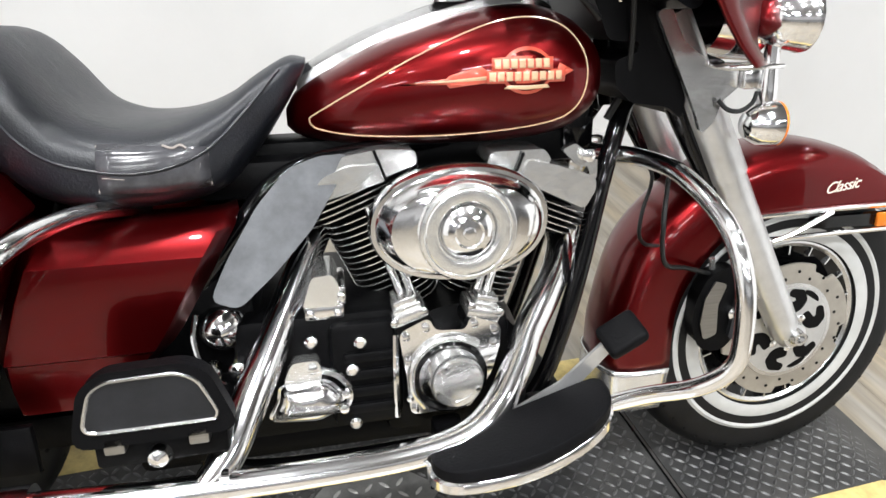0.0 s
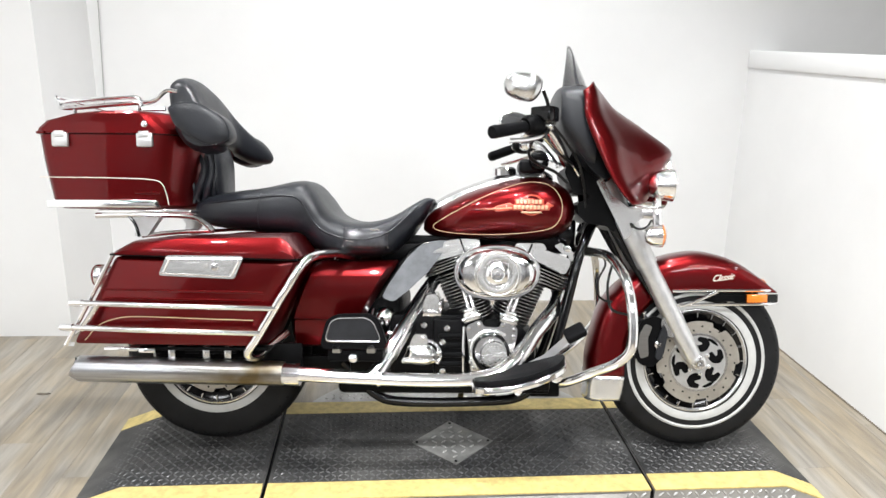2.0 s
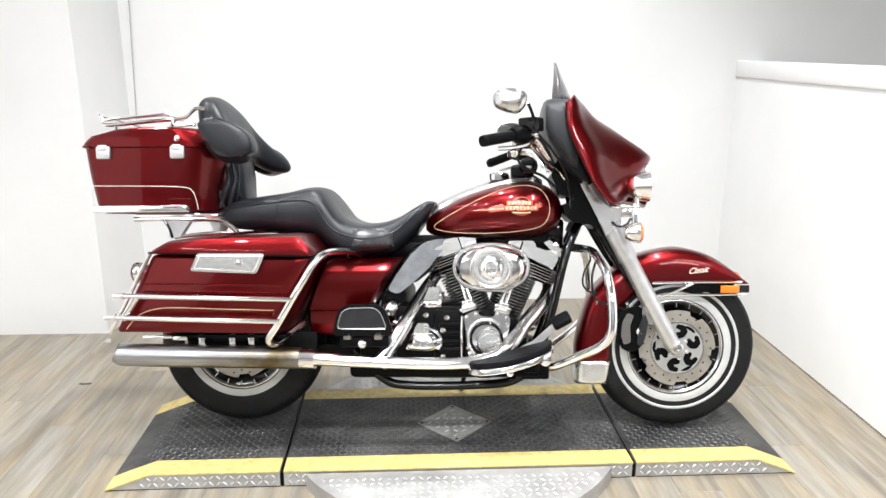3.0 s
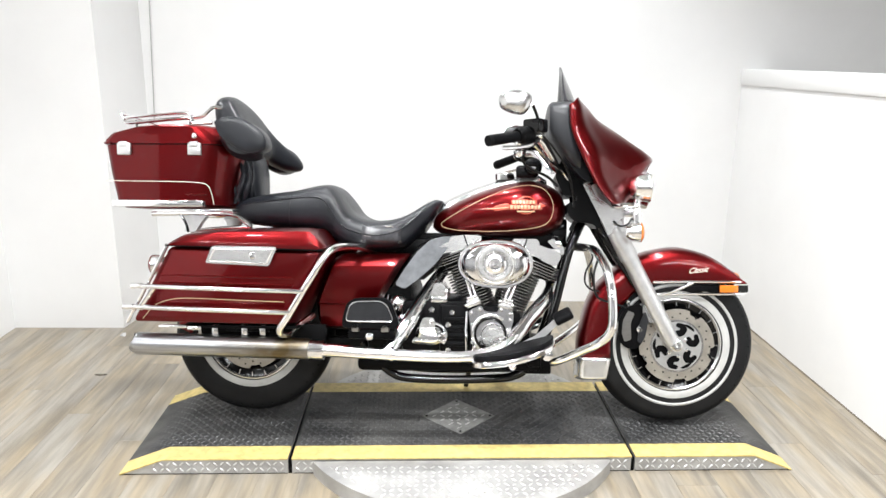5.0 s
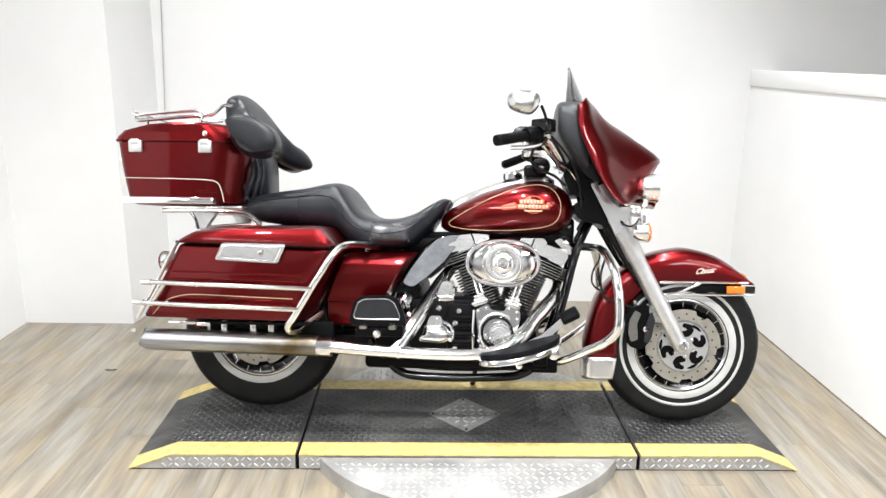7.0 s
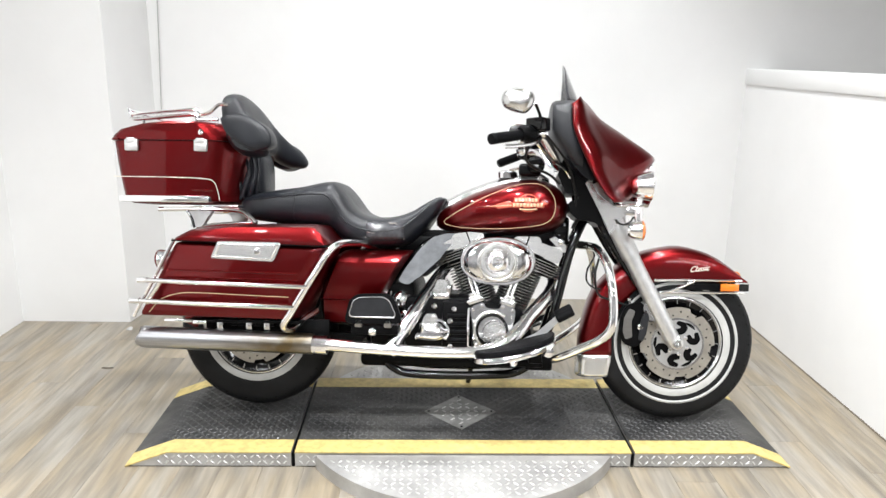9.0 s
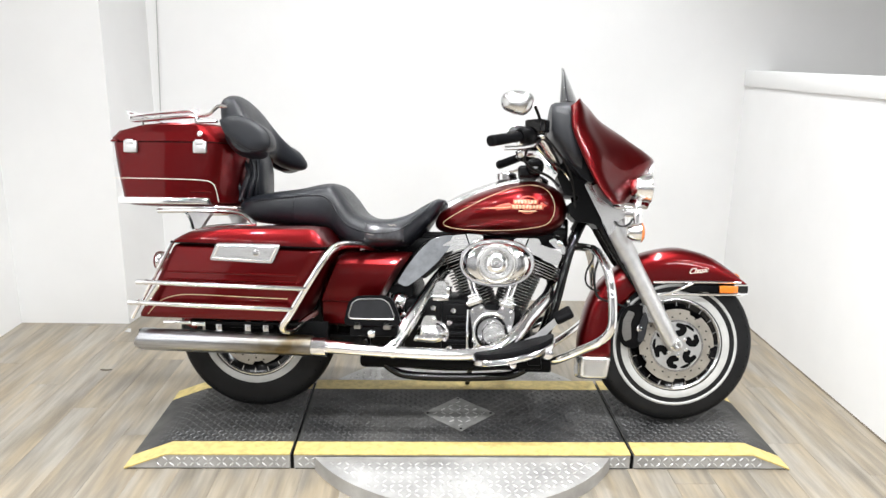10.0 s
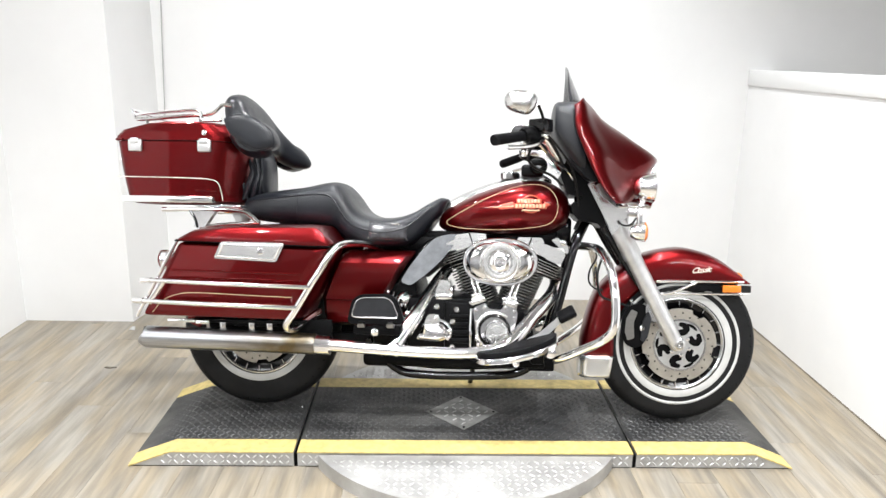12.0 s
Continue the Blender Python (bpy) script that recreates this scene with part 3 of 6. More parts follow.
front = wheel("front_wheel", FRONT, 0.125, [(0.182, 0.209), (0.226, 0.239)])
brake_disc(FRONT @ Matrix.Translation((0, -0.080, 0)), 0.142, front)
rear = wheel("rear_wheel", REAR, 0.13, [(0.182, 0.208)])
brake_disc(REAR @ Matrix.Translation((0, -0.072, 0)), 0.135, rear)
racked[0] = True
# front caliper
part("brake_caliper", merged(slab(rounded([(0.572, 0.300), (0.556, 0.345), (0.560, 0.400), (0.584, 0.446), (0.640, 0.456), (0.662, 0.40), (0.652, 0.33), (0.620, 0.288)], 0.02), -0.125, -0.070, 0.008)), M_SATIN, bike, "black brake caliper")
part("caliper_badge", slab(rounded([(0.578, 0.318), (0.568, 0.350), (0.572, 0.398), (0.590, 0.432), (0.612, 0.424), (0.598, 0.385), (0.602, 0.326)], 0.006), -0.130, -0.123, 0.002), M_BRUSHED, bike)
part("caliper_bridge", slab(rounded([(0.626, 0.318), (0.634, 0.39), (0.652, 0.43), (0.664, 0.40), (0.654, 0.345), (0.642, 0.312)], 0.006), -0.136, -0.118, 0.004), M_FRAME, bike)
part("bleed_nipple", tube([(0.596, -0.10, 0.448), (0.590, -0.105, 0.470)], 0.006, seg=8), M_CAST, bike)
part("caliper_bolt", moved(lathe([(0.013, 0), (0.013, -0.008), (0.008, -0.011)], 20), Matrix.Translation((0.635, -0.125, 0.365))), M_CHROME, bike)

shift[:] = 0.0, -0.006
# front fender: crest points and lower edge points, station by station
CREST = [(0.405, 0.252), (0.412, 0.34), (0.455, 0.492), (0.545, 0.592), (0.630, 0.644), (0.715, 0.668), (0.795, 0.674), (0.900, 0.647), (0.985, 0.592), (1.036, 0.545)]
LOWER = [(0.530, 0.252), (0.532, 0.36), (0.556, 0.43), (0.605, 0.495), (0.650, 0.525), (0.700, 0.540), (0.795, 0.542), (0.900, 0.542), (0.985, 0.542), (1.038, 0.541)]


def fender_shell(crest, lower, hw, n):
    c, l = spline(crest, n), spline(lower, n)
    rings = []
    for (cx, cz), (lx, lz) in zip(c, l):
        half = []
        for f, y in ((0.0, 0.0), (0.01, 0.30), (0.04, 0.58), (0.10, 0.80), (0.20, 0.94), (0.36, 1.0), (0.6, 1.02), (0.85, 1.02), (1.0, 1.02)):
            half.append((cx + f * (lx - cx), y * hw, cz + f * (lz - cz)))
        rings.append([(x, -y, z) for x, y, z in half[:0:-1]] + half)
    return skin(rings, close=False, caps=False)


fender = part("front_fender", fender_shell(CREST, LOWER, 0.092, 46), M_RED, bike, "deep dark red front fender", solid=0.004)
part("fender_tip", fender_shell([(0.400, 0.168), (0.400, 0.21), (0.401, 0.254)], [(0.516, 0.170), (0.524, 0.21), (0.530, 0.254)], 0.095, 8), M_CAST, fender, "chrome fender tip", solid=0.004)
for s in (-1, 1):
    part("fender_trim", tube([(0.685, s * 0.096, 0.546), (0.85, s * 0.098, 0.549), (0.98, s * 0.098, 0.549), (1.035, s * 0.075, 0.549), (1.05, 0, 0.549)], 0.0055, seg=8), M_CHROME, fender, "chrome strip")
    part("fender_bar", skin([[(0.80, s * 0.085, 0.513), (0.80, s * 0.098, 0.513), (0.80, s * 0.098, 0.534), (0.80, s * 0.085, 0.534)],
                             [(0.99, s * 0.095, 0.510), (0.99, s * 0.108, 0.510), (0.99, s * 0.108, 0.536), (0.99, s * 0.095, 0.536)],
                             [(1.036, s * 0.080, 0.510), (1.044, s * 0.088, 0.510), (1.044, s * 0.088, 0.536), (1.036, s * 0.080, 0.536)]]), M_BLACK, fender)
    part("fender_rail", tube([(0.70, s * 0.100, 0.500), (0.85, s * 0.106, 0.503), (0.99, s * 0.106, 0.504), (1.045, s * 0.08, 0.505), (1.06, 0, 0.505)], 0.005, seg=8), M_CHROME, fender)
    part("side_marker", box(0.932, 1.000, min(s * 0.105, s * 0.113), max(s * 0.105, s * 0.113), 0.510, 0.537, 0.002), M_AMBER, fender, "orange side marker")
    part("fender_strut", tube([(0.712, s * 0.104, 0.497), (0.76, s * 0.106, 0.512), (0.835, s * 0.103, 0.545)], 0.0055, seg=8), M_CHROME, fender)
part("fender_lamp", moved(hull_body([(0.985, 0.552, 0.560, 0.01), (1.00, 0.552, 0.580, 0.02), (1.025, 0.55, 0.578, 0.022), (1.04, 0.55, 0.556, 0.01)], 12), Matrix.Identity(4)), M_AMBER, fender, "amber fender tip lamp")
# the badge script, slanted letters bent along the fender side
letters = bpy.data.curves.new("letters", "FONT")
letters.body, letters.size, letters.shear, letters.extrude, letters.space_character = "Classic", 0.030, 0.55, 0.0009, 0.92
holder = new("letters", letters)
bpy.context.view_layer.update()
script = bmesh.new()
script.from_mesh(bpy.data.meshes.new_from_object(holder.evaluated_get(bpy.context.evaluated_depsgraph_get())))
bpy.data.objects.remove(holder)
wide = max(v.co.x for v in script.verts)
moved(script, Matrix.Translation((0.816, -0.0958, 0.578)) @ pose(0, 0, 0, 90, -7, 0) @ Matrix.Scale(0.080 / wide, 4))
part("badge_script", script, M_SCRIPT, fender, "cream slanted script reading Classic")

shift[:] = 0.005, -0.009
# fork
FORK = Vector((-0.315, 0, 0.590)).normalized()
AX = Vector((0.752, 0, 0.325))
for s in (-1, 1):
    y = s * 0.118
    a = AX + Vector((0, y, 0))

    def up(d, dx=0.0):
        return tuple(a + FORK * d + Vector((dx, 0, 0)))
    slider = part("fork_slider", tube([up(-0.035), up(-0.01), up(0.06), up(0.30), up(0.36)], [0.018, 0.027, 0.031, 0.032, 0.033], n=20, seg=20), M_FORK, bike, "polished alloy fork slider")
    part("fork_cover", tube([up(0.36), up(0.365), up(0.50), up(0.66)], [0.036, 0.037, 0.037, 0.037], n=10, seg=20), M_FORK, bike, "chrome fork cover")
    part("axle_nut", moved(lathe([(0.024, 0.02), (0.024, -0.018), (0.017, -0.02), (0.013, -0.03), (0.013, -0.036), (0.008, -0.036), (0.008, -0.02)], 24), Matrix.Translation((FX, s * 0.122, 0.315)) @ pose(0, 0, 0, 0, 0, 0 if s < 0 else 180)), M_ALLOY, slider)
    part("caliper_lug", slab(rounded([(0.64, 0.43), (0.665, 0.40), (0.70, 0.40), (0.69, 0.45), (0.66, 0.475), (0.64, 0.46)], 0.01), min(y - 0.012, y + 0.012), max(y - 0.012, y + 0.012), 0.003), M_ALLOY, slider)
    # inner black fork shroud behind the chrome cover
    part("fork_shroud", tube([up(0.22, -0.032), up(0.42, -0.046), up(0.66, -0.046)], [0.006, 0.016, 0.021], seg=12), M_BLACK, bike)
part("neck_cover", slab(rounded([(0.318, 0.980), (0.34, 1.03), (0.395, 1.0), (0.430, 0.915), (0.440, 0.855), (0.474, 0.775), (0.470, 0.745), (0.444, 0.765), (0.380, 0.774), (0.352, 0.80), (0.348, 0.838), (0.386, 0.850), (0.386, 0.868), (0.352, 0.868), (0.334, 0.872), (0.304, 0.938)], 0.008), -0.146, 0.146, 0.006), M_SATIN, bike, "matt black cover over the steering neck")
part("triple_tree", merged(slab(rounded([(0.395, 0.83), (0.50, 0.80), (0.545, 0.83), (0.43, 0.87)], 0.01), -0.14, 0.14, 0.006), slab(rounded([(0.34, 0.95), (0.44, 0.92), (0.46, 0.95), (0.36, 0.985)], 0.01), -0.14, 0.14, 0.006)), M_BLACK, bike)
part("steering_head", tube([(0.412, 0, 0.76), (0.378, 0, 0.97)], 0.030, seg=24), M_BLACK, bike)
# chrome panel that carries the passing lamps
for s in (-1, 1):
    bm = slab(rounded([(0.405, 0.909), (0.426, 0.916), (0.452, 0.866), (0.495, 0.835), (0.517, 0.820), (0.561, 0.826), (0.561, 0.796), (0.530, 0.772), (0.520, 0.740), (0.500, 0.722), (0.486, 0.755)], 0.006), -0.164, -0.150, 0.003)
    part("bracket_plate", (lambda q: q if s < 0 else mirrored(q))(merged(box(0.515, 0.615, -0.20, -0.12, 0.821, 0.829, 0.003), box(0.555, 0.592, -0.185, -0.165, 0.790, 0.824, 0.004))), M_CHROME, bike)
    part("lamp_bracket_panel", bm if s < 0 else mirrored(bm), M_CAST, bike, "chrome lamp bracket panel")
part("lamp_bar", tube([(0.595, -0.17, 0.832), (0.62, -0.10, 0.835), (0.625, 0, 0.835), (0.62, 0.10, 0.835), (0.595, 0.17, 0.832)], 0.009), M_CHROME, bike)
for s in (-1, 1):
    y = s * 0.18
    post = part("passing_lamp", moved(lathe([(0.004, -0.062), (0.025, -0.056), (0.042, -0.038), (0.049, -0.010), (0.051, 0.006), (0.053, 0.009), (0.053, 0.016), (0.048, 0.016)], 36), Matrix.Translation((0.630, y, 0.896)) @ pose(0, 0, 0, 0, 0, -90)), M_CHROME, bike, "chrome passing lamp")
    part("lamp_lens", moved(lathe([(0.048, 0.014), (0.038, 0.021), (0.017, 0.025), (0.001, 0.026)], 32), Matrix.Translation((0.630, y, 0.896)) @ pose(0, 0, 0, 0, 0, -90)), M_CLEAR, post)
    part("lamp_post", tube([(0.600, y, 0.872), (0.599, y, 0.840), (0.600, y, 0.790), (0.602, y, 0.752)], [0.012, 0.013, 0.0165, 0.015]), M_CHROME, post)
    y = s * 0.192
    sig = part("turn_signal", moved(lathe([(0.003, -0.045), (0.020, -0.040), (0.032, -0.022), (0.036, 0.0), (0.036, 0.012)], 28), Matrix.Translation((0.600, y, 0.735)) @ pose(0, 0, 0, 0, 0, -90)), M_CHROME, bike, "chrome bullet turn signal")
    part("signal_lens", moved(lathe([(0.035, 0.011), (0.036, 0.016), (0.026, 0.024), (0.001, 0.027)], 28), Matrix.Translation((0.600, y, 0.735)) @ pose(0, 0, 0, 0, 0, -90)), M_AMBER, sig)
part("headlamp", moved(lathe([(0.03, -0.10), (0.085, -0.07), (0.095, 0.0), (0.100, 0.012), (0.100, 0.022), (0.088, 0.024), (0.06, 0.034), (0.001, 0.042)], 40), Matrix.Translation((0.640, 0, 0.925)) @ pose(0, 0, 0, 0, 0, -90)), M_CHROME, bike, "round chrome headlamp")
part("lamp_wire", tube([(0.520, -0.17, 0.774), (0.532, -0.18, 0.760), (0.552, -0.185, 0.757), (0.572, -0.185, 0.768), (0.582, -0.18, 0.785)], 0.0038, seg=6), M_CABLE, bike)

shift[:] = -0.007, -0.004
# fairing: five upright profiles from the middle to the wing, top to bottom
PROF = [
    (0.00, [(0.392, 1.206), (0.426, 1.188), (0.470, 1.150), (0.585, 1.082), (0.690, 1.015), (0.676, 0.985), (0.655, 0.960)]),
    (0.10, [(0.392, 1.206), (0.424, 1.187), (0.465, 1.146), (0.572, 1.074), (0.660, 1.002), (0.648, 0.955), (0.628, 0.915)]),
    (0.165, [(0.390, 1.204), (0.419, 1.183), (0.462, 1.130), (0.538, 1.042), (0.578, 0.962), (0.590, 0.900), (0.580, 0.845)]),
    (0.225, [(0.387, 1.200), (0.407, 1.174), (0.432, 1.110), (0.488, 1.020), (0.520, 0.930), (0.545, 0.870), (0.560, 0.834)]),
    (0.262, [(0.384, 1.197), (0.398, 1.166), (0.416, 1.098), (0.462, 1.012), (0.490, 0.920), (0.518, 0.865), (0.545, 0.830)]),
    (0.281, [(0.380, 1.190), (0.391, 1.158), (0.402, 1.094), (0.444, 1.010), (0.474, 0.918), (0.505, 0.862), (0.532, 0.828)]),
    (0.291, [(0.372, 1.180), (0.379, 1.150), (0.384, 1.090), (0.420, 1.008), (0.457, 0.916), (0.491, 0.860), (0.520, 0.827)]),
    (0.295, [(0.352, 1.166), (0.356, 1.142), (0.360, 1.090), (0.392, 1.010), (0.440, 0.915), (0.478, 0.860), (0.510, 0.826)]),
]


def fairing_shell():
    cols = [spline(p, 28) for _, p in PROF]
    ys = [y for y, _ in PROF]
    lat = []
    for k in range(28):
        q = spline([(ys[i], *cols[i][k]) for i in range(len(PROF))], 16)
        lat.append([(x, -y, z) for y, x, z in q[:0:-1]] + [(x, y, z) for y, x, z in q])
    return skin(lat, close=False, caps=False)


part("fairing", fairing_shell(), M_RED, bike, "dark red batwing fairing", solid=0.006)
# black inner fairing
inner = skin([
    [(0.284, y, z) for y, z in ellipse(0, 1.122, 0.262, 0.042, 44, 4)],
    [(0.288, y, z) for y, z in ellipse(0, 1.118, 0.280, 0.056, 44, 5)],
    [(0.300, y, z) for y, z in ellipse(0, 1.112, 0.288, 0.070, 44, 5)],
    [(0.345, y, z) for y, z in ellipse(0, 1.085, 0.290, 0.100, 44, 5)],
    [(0.372, y, z) for y, z in ellipse(0, 1.068, 0.284, 0.116, 44, 5)],
    [(0.400, y, z) for y, z in ellipse(0, 1.030, 0.262, 0.100, 44, 4)]])
for v in inner.verts:
    if v.co.z > 1.10:
        v.co.z += 0.026 * max(0.0, 1 - (v.co.y / 0.29) ** 2)
part("inner_fairing", inner, M_INNER, bike, "matt black inner fairing")
part("fairing_lower", merged(slab(rounded([(0.330, 1.03), (0.40, 1.01), (0.452, 0.915), (0.436, 0.905), (0.400, 0.925), (0.345, 0.99)], 0.012), -0.235, 0.235, 0.010), slab(rounded([(0.350, 1.00), (0.41, 0.98), (0.500, 0.845), (0.470, 0.82), (0.405, 0.90), (0.355, 0.95)], 0.012), -0.140, 0.140, 0.006)), M_PLASTIC, bike, "matt black lower cowl")
# windshield
ws = []
for f in np.linspace(0, 1, 12):
    w = 0.200 * (1 - f ** 1.6) ** 0.8 + 0.008
    ws.append([(0.398 - 0.065 * f - 1.25 * (a * w) ** 2, a * w, 1.212 - 0.5 * (a * w) ** 2 + 0.148 * f) for a in np.linspace(-1, 1, 21)])
part("windshield", skin(ws, close=False, caps=False), M_SMOKE, bike, "short smoked windshield", solid=0.004)

shift[:] = 0.002, -0.008
# handlebar, controls, mirrors
part("handlebar", tube([(0.16, -0.335, 1.058), (0.200, -0.29, 1.066), (0.243, -0.25, 1.060), (0.282, -0.20, 1.012), (0.306, -0.15, 0.972), (0.325, -0.08, 0.962), (0.325, 0.08, 0.962), (0.306, 0.15, 0.972), (0.282, 0.20, 1.012), (0.243, 0.25, 1.060), (0.200, 0.29, 1.066), (0.16, 0.335, 1.058)], 0.0165), M_CHROME, bike, "chrome handlebar")
for s in (-1, 1):
    part("grip", tube([(0.175, s * 0.325, 1.060), (0.125, s * 0.37, 1.046), (0.075, s * 0.415, 1.032)], [0.017, 0.0185, 0.0185], seg=20), M_PAD, bike, "black rubber grip")
    part("grip_end", tube([(0.078, s * 0.4125, 1.033), (0.068, s * 0.4215, 1.030)], [0.020, 0.018], seg=20), M_PLASTIC, bike)
    part("switch_housing", tube([(0.165, s * 0.335, 1.060), (0.178, s * 0.322, 1.064), (0.205, s * 0.30, 1.062), (0.215, s * 0.29, 1.06)], [0.022, 0.030, 0.030, 0.022], seg=16), M_SATIN, bike)
    part("lever", tube([(0.235, s * 0.30, 1.052), (0.215, s * 0.345, 1.028), (0.165, s * 0.40, 1.012), (0.115, s * 0.45, 1.004)], [0.010, 0.009, 0.008, 0.008], seg=10), M_CHROME, bike, "chrome brake lever")
    part("fluid_reservoir", moved(box(-0.036, 0.036, -0.028, 0.028, -0.024, 0.022, 0.007), Matrix.Translation((0.228, s * 0.30, 1.098)) @ pose(0, 0, 0, 0, 0, s * 35)), M_BLACK, bike)
    part("mirror_stem", tube([(0.238, s * 0.305, 1.10), (0.232, s * 0.34, 1.125), (0.215, s * 0.375, 1.158)], 0.0055, seg=8), M_BLACK, bike)
    disc_line = rounded([(-0.057, 0.016), (-0.053, -0.017), (-0.015, -0.036), (0.028, -0.042), (0.054, -0.012), (0.057, 0.024), (0.030, 0.038), (-0.012, 0.043), (-0.042, 0.036)], 0.022, 5)
    at = Matrix.Translation((0.156, s * 0.395, 1.160)) @ pose(0, 0, 0, 0, 0, s * 12)
    shell = skin([[(x * k, s * y, z * k) for x, z in disc_line] for k, y in ((0.93, -0.012), (1.0, -0.010), (1.0, 0.004), (0.94, 0.012), (0.78, 0.021), (0.45, 0.028), (0.15, 0.030))])
    mir = part("mirror", moved(shell, at), M_ALLOY, bike, "chrome oval mirror housing")
    part("mirror_glass", moved(slab([(x * 0.92, z * 0.92) for x, z in disc_line], min(-s * 0.0125, -s * 0.0105), max(-s * 0.0125, -s * 0.0105)), at), M_MIRROR, mir)
# ignition switch, cables, clutch lines in front of the tank
part("ignition_switch", moved(lathe([(0.03, 0.03), (0.034, -0.02), (0.028, -0.03), (0.012, -0.034)], 24), Matrix.Translation((0.225, -0.09, 0.975))), M_BLACK, bike)
part("switch_face", moved(lathe([(0.016, 0), (0.014, -0.006), (0.004, -0.008)], 18), Matrix.Translation((0.222, -0.127, 0.975))), M_CHROME, bike)
part("lever_perch", merged(moved(lathe([(0.017, 0.02), (0.018, -0.006), (0.012, -0.014), (0.003, -0.017)], 18), Matrix.Translation((0.170, -0.262, 1.012))), tube([(0.165, -0.268, 1.030), (0.174, -0.272, 1.046), (0.201, -0.276, 1.062), (0.236, -0.278, 1.067), (0.262, -0.275, 1.068)], [0.010, 0.012, 0.015, 0.015, 0.012], n=24, seg=14)), M_CHROME, bike, "chrome lever perch")
part("dash_block", merged(box(0.160, 0.246, -0.11, 0.11, 0.935, 0.982, 0.014, 3), box(0.196, 0.252, -0.14, -0.05, 0.972, 1.000, 0.012, 3)), M_PLASTIC, bike, "black ignition dash")
for k, (y0, z0) in enumerate(((-0.24, 1.046),)):
    part("control_cable", tube([(0.205, y0, z0), (0.185 - 0.006 * k, y0 + 0.02, z0 - 0.055), (0.215, y0 + 0.06, z0 - 0.085), (0.275 + 0.01 * k, -0.165, 0.935), (0.315 + 0.008 * k, -0.158, 0.90)], 0.005, seg=8), M_CABLE, bike)
part("brake_pipe", tube([(0.255, -0.29, 1.065), (0.30, -0.25, 1.02), (0.345, -0.20, 0.96), (0.37, -0.16, 0.88), (0.38, -0.13, 0.78)], 0.0045, seg=8), M_CABLE, bike)
part("throttle_cable", tube([(0.215, -0.31, 1.04), (0.28, -0.23, 0.985), (0.33, -0.17, 0.955), (0.37, -0.12, 0.90)], 0.0055, seg=8), M_CHROME, bike)
for k, (dx, dy) in enumerate(((0, -0.10), (0.015, -0.07), (0.03, 0.06), (0.01, 0.09))):
    part("wiring", tube([(0.30 + dx, dy, 0.985), (0.37 + dx, dy * 1.2, 0.93), (0.40 + dx, dy, 0.82), (0.37 + dx, dy * 0.8, 0.74)], 0.007, seg=8), M_CABLE, bike)

shift[:] = -0.004, -0.006
# tank
TANK = [(-0.155, 0.742, 0.772, 0.018), (-0.135, 0.728, 0.800, 0.052), (-0.085, 0.716, 0.832, 0.096), (0.01, 0.708, 0.878, 0.136), (0.12, 0.706, 0.912, 0.164), (0.22, 0.708, 0.926, 0.175), (0.292, 0.720, 0.910, 0.166), (0.338, 0.750, 0.874, 0.132), (0.357, 0.79, 0.834, 0.065)]
tank = part("fuel_tank", hull_body(TANK, 60, 2.5, 48), M_RED, bike, "dark red teardrop fuel tank with gold pinstripe")


def tank_y(x, z, hw_scale=1.0):
    """The near side of the tank at x, z."""
    q = spline(TANK, 241)
    i = int(np.argmin(abs(q[:, 0] - x)))
    _, lo, hi, w = q[i]
    f = min(0.999, abs((z - (lo + hi) / 2) / ((hi - lo) / 2)))
    return -w * (1 - f ** 2.5) ** (1 / 2.5)


def on_tank(pts, n, r):
    q = spline(pts, n)
    return tube([(x, tank_y(x, z) - 0.0005, z) for x, z in q], r, n=n, seg=5)


part("pinstripe", on_tank([(-0.118, 0.762), (-0.105, 0.771), (-0.05, 0.803), (0.05, 0.854), (0.15, 0.893), (0.22, 0.903), (0.272, 0.888), (0.302, 0.845), (0.303, 0.795), (0.275, 0.757), (0.20, 0.740), (0.08, 0.732), (-0.04, 0.735), (-0.100, 0.744), (-0.116, 0.752), (-0.118, 0.762)], 160, 0.0015), M_GOLD, tank)


def decal(outline, lift, mat, name):
    o = [(x, tank_y(x, z) - lift, z) for x, z in outline]
    bm = bmesh.new()
    c = (sum(p[0] for p in outline) / len(outline), sum(p[1] for p in outline) / len(outline))
    mid = bm.verts.new((c[0], tank_y(*c) - lift, c[1]))
    ring = [bm.verts.new(p) for p in o]
    half = []
    for x, z in outline:
        mx, mz = (x + c[0]) / 2, (z + c[1]) / 2
        half.append(bm.verts.new((mx, tank_y(mx, mz) - lift, mz)))
    for i in range(len(ring)):
        j = (i + 1) % len(ring)
        bm.faces.new((ring[i], ring[j], half[j], half[i]))
        bm.faces.new((half[i], half[j], mid))
    return part(name, bm, mat, tank, solid=0.0006)


BX, BZ = 0.205, 0.828
decal(ellipse(BX, BZ, 0.040, 0.034, 32), 0.0012, M_ORANGE_DECAL, "badge_ring")
decal(ellipse(BX, BZ, 0.035, 0.029, 32), 0.0022, M_RED, "badge_field")
